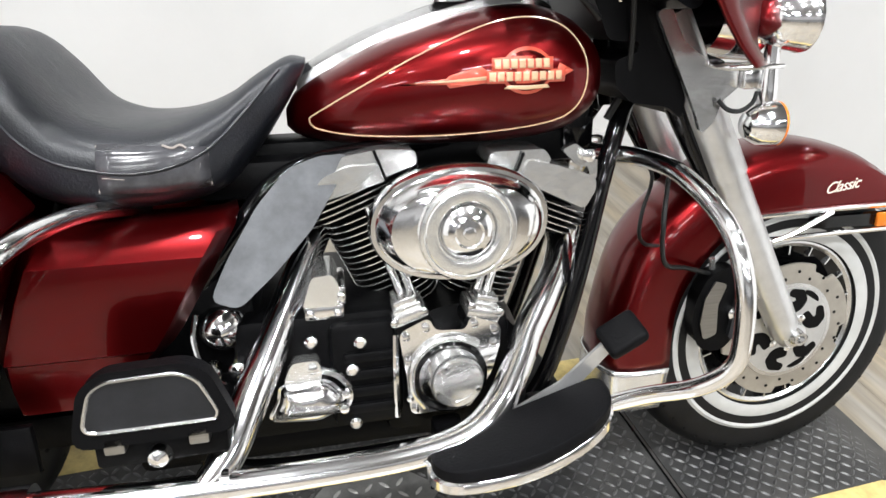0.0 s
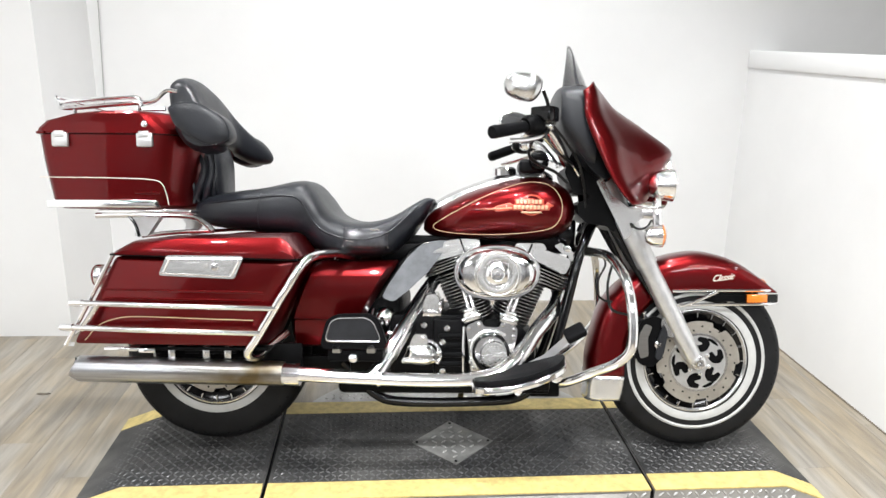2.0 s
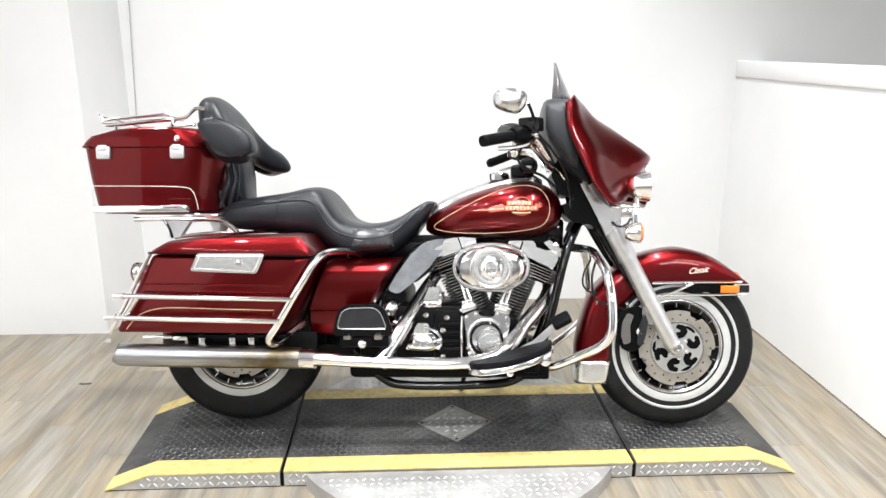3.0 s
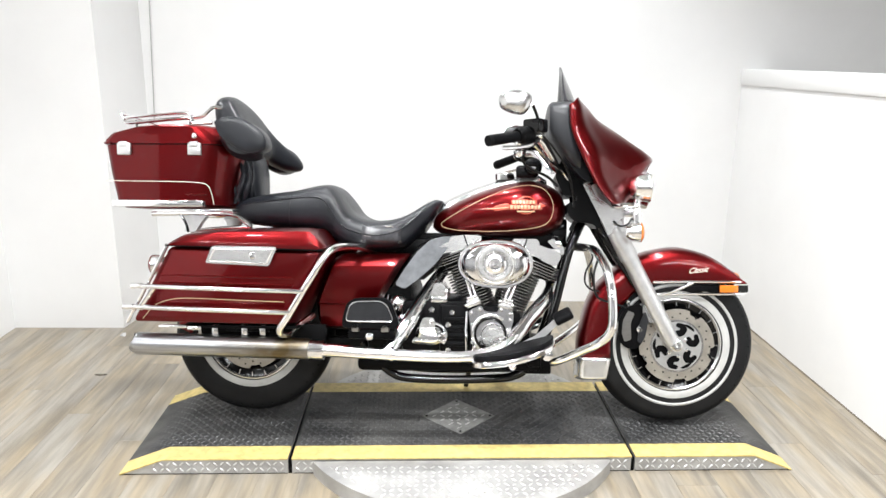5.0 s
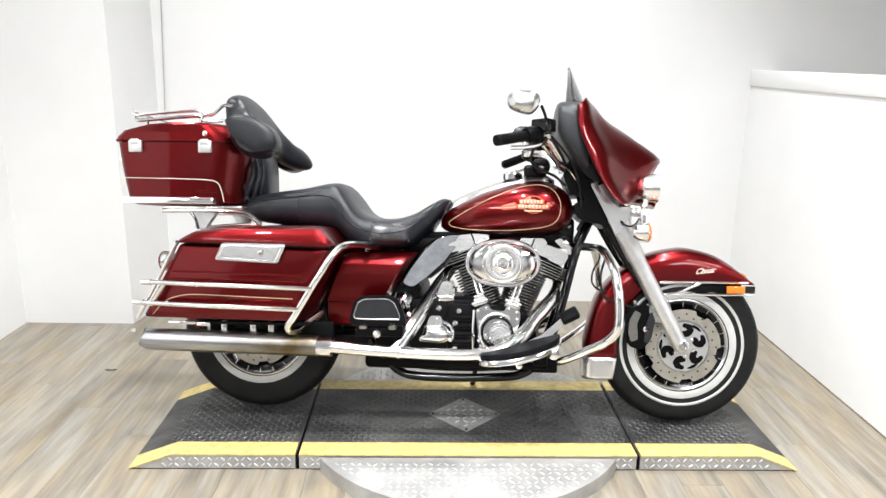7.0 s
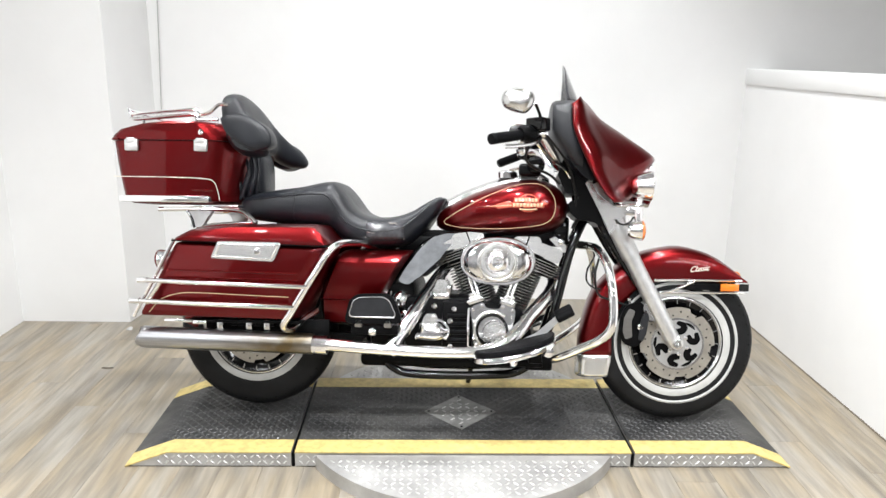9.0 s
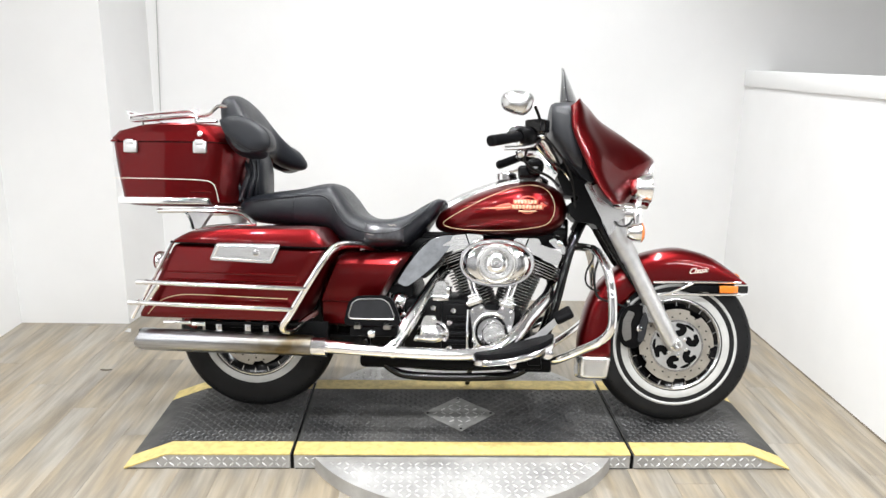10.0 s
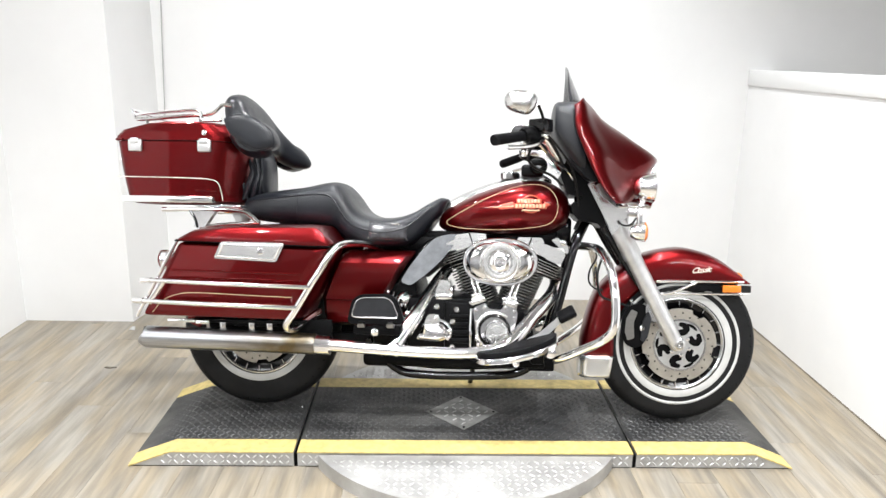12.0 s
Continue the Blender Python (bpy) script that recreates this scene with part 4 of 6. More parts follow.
for i, (z0, z1, x0, x1) in enumerate(((0.832, 0.845, BX - 0.050, BX + 0.036), (0.814, 0.827, BX - 0.058, BX + 0.056))):
    k = 7 + 2 * i
    decal([(x0 - 0.004, z0 - 0.003), ((x0 + x1) / 2, z0 - 0.004), (x1 + 0.003, z0 - 0.003), (x1 + 0.004, z1 + 0.002), ((x0 + x1) / 2, z1 + 0.004), (x0 - 0.003, z1 + 0.002)], 0.0026, M_ORANGE_DECAL, "badge_backing")
    for j in range(k):
        a, b = x0 + (x1 - x0) * (j + 0.04) / k, x0 + (x1 - x0) * (j + 0.80) / k
        o = [(a, z0), ((a + b) / 2, z0), (b, z0), (b, (z0 + z1) / 2), (b, z1), ((a + b) / 2, z1), (a, z1), (a, (z0 + z1) / 2)]
        decal(o, 0.0034, M_GOLD, "badge_bar")
decal([(BX - 0.035, 0.803), (BX, 0.801), (BX + 0.035, 0.803), (BX + 0.03, 0.808), (BX, 0.807), (BX - 0.03, 0.808)], 0.0034, M_GOLD, "badge_bar")
decal([(BX - 0.20, 0.810), (BX - 0.12, 0.811), (BX - 0.115, 0.806), (BX - 0.06, 0.812), (BX - 0.055, 0.826), (BX - 0.07, 0.836), (BX - 0.115, 0.824), (BX - 0.12, 0.819)], 0.0014, M_ORANGE_DECAL, "badge_arrow")
decal([(BX - 0.19, 0.8125), (BX - 0.12, 0.8135), (BX - 0.06, 0.8165), (BX - 0.06, 0.822), (BX - 0.12, 0.8165)], 0.0024, M_GOLD, "badge_arrow")
decal([(BX + 0.048, 0.815), (BX + 0.074, 0.826), (BX + 0.050, 0.838), (BX + 0.046, 0.828)], 0.0024, M_ORANGE_DECAL, "badge_arrow")
console = skin([[(x, y, z) for y, z in ((-w, zz - 0.02), (-w * 0.9, zz + 0.006), (-w * 0.5, zz + 0.016), (0, zz + 0.019), (w * 0.5, zz + 0.016), (w * 0.9, zz + 0.006), (w, zz - 0.02))]
                for x, zz, w in spline([(-0.135, 0.812, 0.020), (-0.06, 0.853, 0.034), (0.03, 0.889, 0.042), (0.12, 0.916, 0.048), (0.20, 0.931, 0.052), (0.25, 0.931, 0.050), (0.285, 0.912, 0.034)], 30)], close=False)
part("tank_console", console, M_ALLOY, bike, "chrome tank-top console")
part("fuel_cap", moved(lathe([(0.04, 0.01), (0.04, -0.012), (0.034, -0.018), (0.001, -0.02)], 28), Matrix.Translation((0.12, -0.02, 0.938)) @ pose(0, 0, 0, -90, 0, 0)), M_CHROME, bike)
part("frame_backbone", merged(box(-0.34, 0.34, -0.05, 0.05, 0.665, 0.725, 0.012), box(-0.30, -0.10, -0.09, 0.09, 0.64, 0.705, 0.02)), M_SATIN, bike, "black frame backbone under the tank")

shift[:] = -0.022, -0.009
# seat
SEAT = [(-0.888, 0.785, 0.815, 0.085), (-0.86, 0.760, 0.850, 0.150), (-0.76, 0.745, 0.873, 0.178), (-0.65, 0.733, 0.888, 0.185), (-0.56, 0.722, 0.908, 0.180), (-0.515, 0.705, 0.905, 0.182), (-0.478, 0.675, 0.868, 0.195), (-0.435, 0.660, 0.808, 0.200),
        (-0.39, 0.655, 0.782, 0.202), (-0.34, 0.653, 0.774, 0.202), (-0.28, 0.655, 0.780, 0.190), (-0.225, 0.672, 0.800, 0.160), (-0.175, 0.725, 0.832, 0.115), (-0.13, 0.79, 0.855, 0.085), (-0.102, 0.838, 0.852, 0.055)]
seat = part("seat", hull_body(SEAT, 90, 3.2, 44), M_LEATHER, bike, "black vinyl two-up seat, worn")


def seat_y(x, z):
    q = spline(SEAT, 301)
    _, lo, hi, w = q[int(np.argmin(abs(q[:, 0] - x)))]
    f = min(0.999, abs((z - (lo + hi) / 2) / ((hi - lo) / 2)))
    return -w * (1 - f ** 3.2) ** (1 / 3.2)


def seat_seam(pts, n=40, r=0.003):
    return tube([(x, seat_y(x, z) - 0.0005, z) for x, z in spline(pts, n)], r, n=n, seg=6)


part("seat_piping", seat_seam([(-0.87, 0.825), (-0.70, 0.845), (-0.57, 0.856), (-0.52, 0.84), (-0.47, 0.77), (-0.42, 0.735), (-0.33, 0.718), (-0.25, 0.735), (-0.19, 0.785), (-0.14, 0.84)]), M_LEATHER, seat)
part("seat_seam", seat_seam([(-0.66, 0.735), (-0.655, 0.80), (-0.65, 0.868)], 16, 0.002), M_LEATHER, seat)
tape_rows = []
for f in np.linspace(0, 1, 8):
    x = -0.378 + 0.138 * f
    tape_rows.append([(x, seat_y(x, z) - 0.0015, z) for z in np.linspace(0.694 - 0.006 * f, 0.758 - 0.012 * f, 5)])
part("tape_patch", skin(tape_rows, close=False, caps=False), M_TAPE, seat, "shiny dark tape patch, edge torn", solid=0.001)
for pts in ([(-0.379, 0.695), (-0.378, 0.757)], [(-0.241, 0.690), (-0.240, 0.744)], [(-0.296, 0.752), (-0.284, 0.748), (-0.274, 0.751), (-0.266, 0.746)], [(-0.372, 0.716), (-0.345, 0.712)]):
    part("torn_edge", tube([(x, seat_y(x, z) - 0.002, z) for x, z in pts], 0.0009 if len(pts) < 4 else 0.0022, seg=5), M_TORN, seat)


def leaned(bm, slope, z0):
    """The bmesh with its upper part set inwards by slope."""
    return moved(bm, Matrix(((1, 0, 0, 0), (0, 1, slope, -slope * z0), (0, 0, 1, 0), (0, 0, 0, 1))))


shift[:] = -0.006, -0.017

# side covers, saddlebags, guards
for s in (-1, 1):
    def sided(bm):
        return bm if s < 0 else mirrored(bm)
    rows = []
    for z, y, xr, xf in ((0.655, -0.12, -0.47, -0.235), (0.652, -0.165, -0.485, -0.228), (0.638, -0.205, -0.500, -0.232), (0.612, -0.232, -0.515, -0.250), (0.570, -0.236, -0.532, -0.275), (0.500, -0.224, -0.560, -0.318),
                         (0.478, -0.224, -0.566, -0.335), (0.472, -0.214, -0.566, -0.340), (0.430, -0.212, -0.562, -0.385), (0.392, -0.206, -0.556, -0.420), (0.384, -0.19, -0.55, -0.425)):
        row = []
        for f in np.linspace(0, 1, 13):
            edge = max(0.0, abs(f - 0.5) * 2 - 0.80) / 0.20
            row.append((xr + (xf - xr) * f, y + 0.030 * edge ** 2, z))
        rows.append(row)
    cover = part("side_cover", sided(skin(rows, close=False, caps=False)), M_RED, bike, "dark red sculpted side cover", solid=0.006)
    bag = part("saddlebag", sided(skin([
        [(x, y, z) for x, z in rounded(o, 0.016, 5)] for y, o in (
            (-0.17, [(-1.015, 0.675), (-0.50, 0.668), (-0.615, 0.425), (-1.13, 0.430)]),
            (-0.175, [(-1.025, 0.682), (-0.49, 0.672), (-0.605, 0.415), (-1.15, 0.420)]),
            (-0.355, [(-1.028, 0.684), (-0.482, 0.672), (-0.600, 0.412), (-1.168, 0.418)]),
            (-0.392, [(-1.020, 0.682), (-0.50, 0.668), (-0.615, 0.418), (-1.155, 0.424)]),
            (-0.405, [(-1.000, 0.672), (-0.53, 0.660), (-0.64, 0.435), (-1.125, 0.440)]))])), M_RED, bike, "dark red hard saddlebag")
    part("saddlebag_lid", sided(skin([
        [(x, y, z) for x, z in rounded(o, 0.02, 4)] for y, o in (
            (-0.165, [(-1.03, 0.690), (-0.482, 0.677), (-0.535, 0.748), (-0.84, 0.740), (-0.985, 0.722)]),
            (-0.36, [(-1.036, 0.690), (-0.472, 0.677), (-0.528, 0.750), (-0.84, 0.744), (-0.985, 0.726)]),
            (-0.398, [(-1.034, 0.689), (-0.474, 0.676), (-0.532, 0.738), (-0.84, 0.733), (-0.985, 0.715)]),
            (-0.414, [(-1.025, 0.688), (-0.484, 0.676), (-0.535, 0.705), (-0.84, 0.706), (-0.985, 0.700)]))])), M_RED, bag, "dark red saddlebag lid")
    part("lid_seam", sided(tube([(-1.03, -0.409, 0.687), (-0.75, -0.412, 0.680), (-0.485, -0.409, 0.673)], 0.003, seg=6)), M_SATIN, bag)
    for z in (0.585, 0.56):
        part("bag_crease", sided(tube([(-1.05, -0.4035, z), (-0.8, -0.407, z - 0.004), (-0.59, -0.4035, z - 0.008)], 0.0035, seg=6)), M_RED, bag)
    plate = part("bag_latch_plate", sided(slab(rounded([(-0.860, 0.685), (-0.640, 0.683), (-0.668, 0.620), (-0.885, 0.629)], 0.008), -0.422, -0.410, 0.003)), M_CAST, bag, "chrome saddlebag latch plate")
    frame_line = rounded([(-0.852, 0.678), (-0.650, 0.676), (-0.675, 0.626), (-0.872, 0.635)], 0.008)
    part("latch_rim", sided(tube([(x, -0.4225, z) for x, z in frame_line + frame_line[:1]], 0.003, n=80, seg=6)), M_CHROME, plate)
    part("latch_recess", sided(slab(rounded([(-0.835, 0.672), (-0.662, 0.670), (-0.684, 0.632), (-0.853, 0.638)], 0.006), -0.4245, -0.421, 0.001)), M_CAST, plate)
    part("latch_lever", sided(slab(rounded([(-0.812, 0.664), (-0.742, 0.663), (-0.752, 0.643), (-0.820, 0.645)], 0.005), -0.4275, -0.424, 0.0015)), M_CAST, plate)
    part("latch_screw", sided(moved(lathe([(0.012, 0), (0.010, -0.004), (0.004, -0.005)], 16), Matrix.Translation((-0.722, -0.4245, 0.654)))), M_CHROME, plate)
    part("bag_pinstripe", sided(tube([(-1.115, -0.4065, 0.435), (-1.075, -0.408, 0.478), (-1.02, -0.409, 0.500), (-0.95, -0.409, 0.506), (-0.75, -0.409, 0.500), (-0.62, -0.407, 0.496)], 0.0013, seg=5)), M_GOLD, bag)
    for za, zb, xa, xb in ((0.548, 0.534, -1.125, -0.545), (0.477, 0.462, -1.155, -0.592)):
        part("bag_rail", sided(tube([(xa + 0.01, -0.43, za), ((xa + xb) / 2, -0.436, (za + zb) / 2), (xb, -0.43, zb)], 0.0085, seg=12)), M_CHROME, bike, "chrome saddlebag rail")
        part("rail_end", sided(moved(lathe([(0.002, -0.022), (0.009, -0.016), (0.0105, 0), (0.0105, 0.02)], 14), Matrix.Translation((xa, -0.43, za)) @ pose(0, 0, 0, 0, 0, -90))), M_CHROME, bike)
    part("bag_rear_trim", sided(tube([(-1.025, -0.40, 0.690), (-1.095, -0.408, 0.555), (-1.172, -0.405, 0.420)], 0.007, seg=8)), M_CHROME, bike)
    part("bag_rear_bracket", sided(tube([(-1.065, -0.425, 0.545), (-1.115, -0.428, 0.470)], 0.010, seg=10)), M_CHROME, bike)
    part("bag_guard", sided(tube([(-0.36, -0.12, 0.665), (-0.42, -0.25, 0.685), (-0.465, -0.385, 0.672), (-0.52, -0.42, 0.585), (-0.60, -0.42, 0.455), (-0.640, -0.40, 0.398), (-0.628, -0.36, 0.378), (-0.605, -0.30, 0.40), (-0.575, -0.22, 0.43)], 0.0125, n=60, seg=14)), M_CHROME, bike, "bent chrome saddlebag guard")
    part("muffler", sided(tube([(-0.535, -0.345, 0.325), (-0.56, -0.345, 0.325), (-0.60, -0.347, 0.327), (-1.10, -0.35, 0.338), (-1.165, -0.35, 0.340)], [0.026, 0.034, 0.0375, 0.0395, 0.0395], n=30, seg=28)), M_MUFFLER, bike, "brushed steel muffler with heat tint")
    part("muffler_clamp", sided(tube([(-0.595, -0.346, 0.325), (-0.50, -0.343, 0.322)], 0.0345, seg=24)), M_CHROME, bike)
    part("muffler_mouth", sided(moved(lathe([(0.0385, 0), (0.036, 0.001), (0.034, -0.03)], 24, caps=False), Matrix.Translation((-1.166, -0.35, 0.340)) @ pose(0, 0, 0, 0, 0, 90))), M_SATIN, bike)
    # rider's footboard
    edge = [(0.024, -0.305, 0.286), (0.026, -0.360, 0.282), (0.068, -0.392, 0.284), (0.165, -0.402, 0.298), (0.250, -0.390, 0.322), (0.300, -0.362, 0.343), (0.312, -0.318, 0.353), (0.296, -0.285, 0.350), (0.20, -0.288, 0.316), (0.10, -0.292, 0.297)]
    loop = spline(edge + edge[:1], 60)[:-1]
    mid = loop.mean(axis=0)

    def plate(scale, z0, z1):
        return skin([[tuple(mid + (p - mid) * (k * scale) + np.array((0, 0, dz))) for p in loop] for k, dz in ((0.97, z0), (1.0, z0 + 0.003), (1.0, z1 - 0.003), (0.97, z1))])
    fb = part("footboard", sided(plate(1.0, -0.012, 0.008)), M_CHROME, bike, "chrome footboard frame")
    part("footboard_pad", sided(plate(0.965, 0.006, 0.028)), M_PAD, fb, "black rubber footboard pad")
    part("footboard_pivot", sided(moved(lathe([(0.012, 0.03), (0.012, -0.006), (0.008, -0.008), (0.004, -0.010)], 18), Matrix.Translation((0.165, -0.32, 0.268)))), M_CHROME, fb)
    part("footboard_bracket", sided(merged(box(0.05, 0.10, -0.30, -0.18, 0.245, 0.285, 0.008), box(0.215, 0.265, -0.30, -0.18, 0.262, 0.305, 0.008), box(0.05, 0.27, -0.21, -0.19, 0.232, 0.262, 0.006))), M_SATIN, bike)
    # passenger footboard, folded up
    pf = part("passenger_footboard", sided(slab(rounded([(-0.440, 0.402), (-0.420, 0.485), (-0.392, 0.505), (-0.29, 0.508), (-0.262, 0.490), (-0.232, 0.405)], 0.025, 5), -0.345, -0.315, 0.006)), M_PAD, bike, "folded black passenger footboard")
    part("footboard_face", sided(slab(rounded([(-0.424, 0.424), (-0.407, 0.482), (-0.386, 0.494), (-0.30, 0.496), (-0.277, 0.483), (-0.253, 0.424)], 0.02, 4), -0.3462, -0.344)), M_FRAME, pf)
    ring = [(-0.425, 0.425), (-0.407, 0.483), (-0.385, 0.495), (-0.30, 0.497), (-0.277, 0.484), (-0.252, 0.425), (-0.425, 0.425)]
    part("footboard_outline", sided(tube([(x, -0.3465, z) for x, z in spline(rounded(ring[:-1], 0.02, 4) + [rounded(ring[:-1], 0.02, 4)[0]], 60)], 0.0028, n=60, seg=6)), M_ALLOY, pf)
    for x in (-0.39, -0.285):
        part("footboard_hinge", sided(box(x - 0.013, x + 0.013, -0.345, -0.32, 0.388, 0.415, 0.003)), M_BRUSHED, pf)
    part("footboard_mount", sided(box(-0.42, -0.25, -0.33, -0.15, 0.36, 0.395, 0.006)), M_SATIN, bike)
    part("mount_ball", sided(moved(lathe([(0.001, -0.018), (0.013, -0.012), (0.017, 0.0), (0.01, 0.015)], 18), Matrix.Translation((-0.34, -0.33, 0.372)))), M_CHROME, bike)

shift[:] = 0.0, -0.018
# engine guard
for s in (-1, 1):
    def sided(bm):
        return bm if s < 0 else mirrored(bm)
    part("engine_guard", sided(tube([(0.352, 0.0, 0.690), (0.375, -0.05, 0.688), (0.431, -0.10, 0.684), (0.458, -0.20, 0.672), (0.484, -0.30, 0.618), (0.498, -0.345, 0.544), (0.503, -0.355, 0.450), (0.494, -0.350, 0.396), (0.457, -0.320, 0.354), (0.398, -0.260, 0.314), (0.316, -0.200, 0.268), (0.275, -0.150, 0.258)], 0.0155, n=80, seg=16)), M_CHROME, bike, "bent chrome engine guard")
    part("down_tube", sided(tube([(0.425, -0.045, 0.80), (0.365, -0.10, 0.665), (0.310, -0.125, 0.450), (0.255, -0.13, 0.290), (0.18, -0.12, 0.205), (0.05, -0.11, 0.182), (-0.22, -0.11, 0.180), (-0.32, -0.11, 0.21), (-0.42, -0.12, 0.32)], 0.0165, n=50, seg=14)), M_BLACK, bike, "black frame tube")
    part("seat_rail", sided(tube([(0.10, -0.05, 0.73), (-0.14, -0.11, 0.705), (-0.24, -0.13, 0.62), (-0.36, -0.13, 0.44), (-0.40, -0.12, 0.33)], 0.015, n=30)), M_BLACK, bike)
    part("swingarm", sided(box(-0.84, -0.36, -0.125, -0.095, 0.28, 0.34, 0.01)), M_SATIN, bike)
    part("shock", sided(tube([(-0.55, -0.13, 0.62), (-0.66, -0.13, 0.36)], 0.026, seg=16)), M_SATIN, bike)
    part("bag_support", sided(merged(box(-1.02, -0.60, -0.36, -0.18, 0.398, 0.408, 0.003), box(-0.86, -0.70, -0.34, -0.30, 0.384, 0.402, 0.004))), M_SATIN, bike)
    part("hanger_clip", sided(merged(box(-1.085, -0.985, -0.375, -0.355, 0.398, 0.410, 0.003), box(-0.985, -0.935, -0.37, -0.34, 0.392, 0.406, 0.003))), M_CHROME, bike, "chrome muffler hanger clip")
    for x in (-0.905, -0.80, -0.735):
        part("bag_stud", sided(box(x, x + 0.022, -0.35, -0.33, 0.372, 0.410, 0.004)), M_ALLOY, bike)
    # added black plate that keeps the gap above the muffler dark
    part("gap_blackout", sided(box(-0.98, -0.52, -0.27, -0.255, 0.330, 0.405, 0.004)), M_SATIN, bike)
    part("air_deflector", sided(leaned(slab(rounded([(-0.272, 0.548), (-0.236, 0.536), (-0.185, 0.575), (-0.130, 0.627), (-0.085, 0.690), (-0.066, 0.722), (-0.11, 0.722), (-0.158, 0.708), (-0.205, 0.660), (-0.250, 0.592)], 0.012), -0.228, -0.211, 0.004), 0.62, 0.555)), M_GREY, bike, "frosted grey plastic heat deflector")
shift[:] = 0.0, -0.006
part("rear_fender", fender_shell([(-0.52, 0.52), (-0.60, 0.62), (-0.75, 0.68), (-0.90, 0.67), (-1.04, 0.60), (-1.12, 0.48), (-1.16, 0.36)], [(-0.56, 0.46), (-0.62, 0.52), (-0.74, 0.57), (-0.90, 0.56), (-1.00, 0.49), (-1.06, 0.40), (-1.09, 0.33)], 0.10, 30), M_RED, bike, "dark red rear fender", solid=0.004)
for s in (-1, 1):
    rs = part("rear_signal", moved(lathe([(0.003, -0.04), (0.02, -0.036), (0.033, -0.02), (0.036, 0.0), (0.036, 0.01)], 24), Matrix.Translation((-1.120, s * 0.30, 0.605)) @ pose(0, 0, 0, 0, 0, 90)), M_CHROME, bike, "chrome rear turn signal")
    part("signal_lens", moved(lathe([(0.035, 0.009), (0.034, 0.016), (0.024, 0.023), (0.001, 0.026)], 24), Matrix.Translation((-1.120, s * 0.30, 0.605)) @ pose(0, 0, 0, 0, 0, 90)), M_RED, rs, "dark red lens")
part("signal_bar", tube([(-1.10, -0.30, 0.605), (-1.10, 0.30, 0.605)], 0.012), M_CHROME, bike)
part("tail_lamp", box(-1.15, -1.10, -0.05, 0.05, 0.58, 0.64, 0.012), M_AMBER, bike)

shift[:] = 0.0, -0.013
# engine
CX, CZ = 0.095, 0.36
part("crankcase", merged(moved(lathe([(0.10, -0.16), (0.125, -0.15), (0.135, -0.05), (0.135, 0.12), (0.10, 0.15)], 40), Matrix.Translation((CX, 0, CZ - 0.02))), box(-0.03, 0.19, -0.16, 0.14, 0.24, 0.44, 0.02)), M_SATIN, bike, "black engine crankcase")
part("gearbox", merged(box(-0.26, 0.0, -0.185, 0.15, 0.275, 0.485, 0.02), box(-0.115, -0.01, -0.20, -0.16, 0.29, 0.47, 0.012), box(-0.40, -0.22, -0.15, 0.15, 0.26, 0.55, 0.03)), M_SATIN, bike, "black gearbox housing")
for z in (0.315, 0.345, 0.375, 0.405):
    part("case_rib", box(-0.095, -0.015, -0.208, -0.198, z, z + 0.018, 0.005), M_SATIN, bike)
part("oil_pan", box(-0.44, 0.29, -0.13, 0.13, 0.205, 0.262, 0.02), M_SATIN, bike)
part("primary_cover", slab(rounded([(-0.36, 0.30), (-0.30, 0.42), (0.10, 0.45), (0.18, 0.36), (0.12, 0.26), (-0.28, 0.25)], 0.05), 0.15, 0.20, 0.012), M_CHROME, bike)


def fin(at, z, w, off, y0, mat_parent):
    """One cooling fin with a bright machined rim."""
    bm = skin([[(x, y, z + dz) for x, y in ellipse(off, y0, w + g, 0.108 + g, 36, 3.2)] for dz, g in ((-0.0022, -0.002), (-0.0016, 0), (0.0016, 0), (0.0022, -0.002))])
    part("cooling_fin", moved(bm, at), M_SATIN, mat_parent)
    bm = skin([[(x, y, z + dz) for x, y in ellipse(off, y0, w + g, 0.108 + g, 36, 3.2)] for dz, g in ((-0.0014, 0.0), (-0.0010, 0.0012), (0.0010, 0.0012), (0.0014, 0.0))], caps=False)
    part("fin_edge", moved(bm, at), M_CAST, mat_parent, "bright machined fin edge")


def hull_cyl(a, b, z0, z1):
    return skin([[(x, y, z) for x, y in ellipse(0, 0, a, b, 32)] for z in (z0, z1)])


ROCKER = {
    -1: dict(lower=[(-0.128, 0.636), (-0.012, 0.666), (-0.012, 0.690), (-0.070, 0.690), (-0.108, 0.676), (-0.126, 0.652)],
             upper=[(-0.095, 0.664), (-0.024, 0.668), (0.036, 0.688), (0.034, 0.708), (-0.022, 0.712), (-0.078, 0.704)],
             seam=[(-0.030, 0.713), (-0.022, 0.692), (-0.013, 0.666)], fins=(-0.050, 0.640, 21.0)),
    1: dict(lower=[(0.205, 0.650), (0.227, 0.640), (0.315, 0.597), (0.333, 0.630), (0.330, 0.648), (0.262, 0.672), (0.215, 0.684)],
            upper=[(0.148, 0.680), (0.156, 0.698), (0.244, 0.698), (0.256, 0.678), (0.205, 0.662), (0.192, 0.662)],
            seam=[(0.207, 0.696), (0.201, 0.680), (0.194, 0.663)], fins=(0.250, 0.606, 23.0)),
}


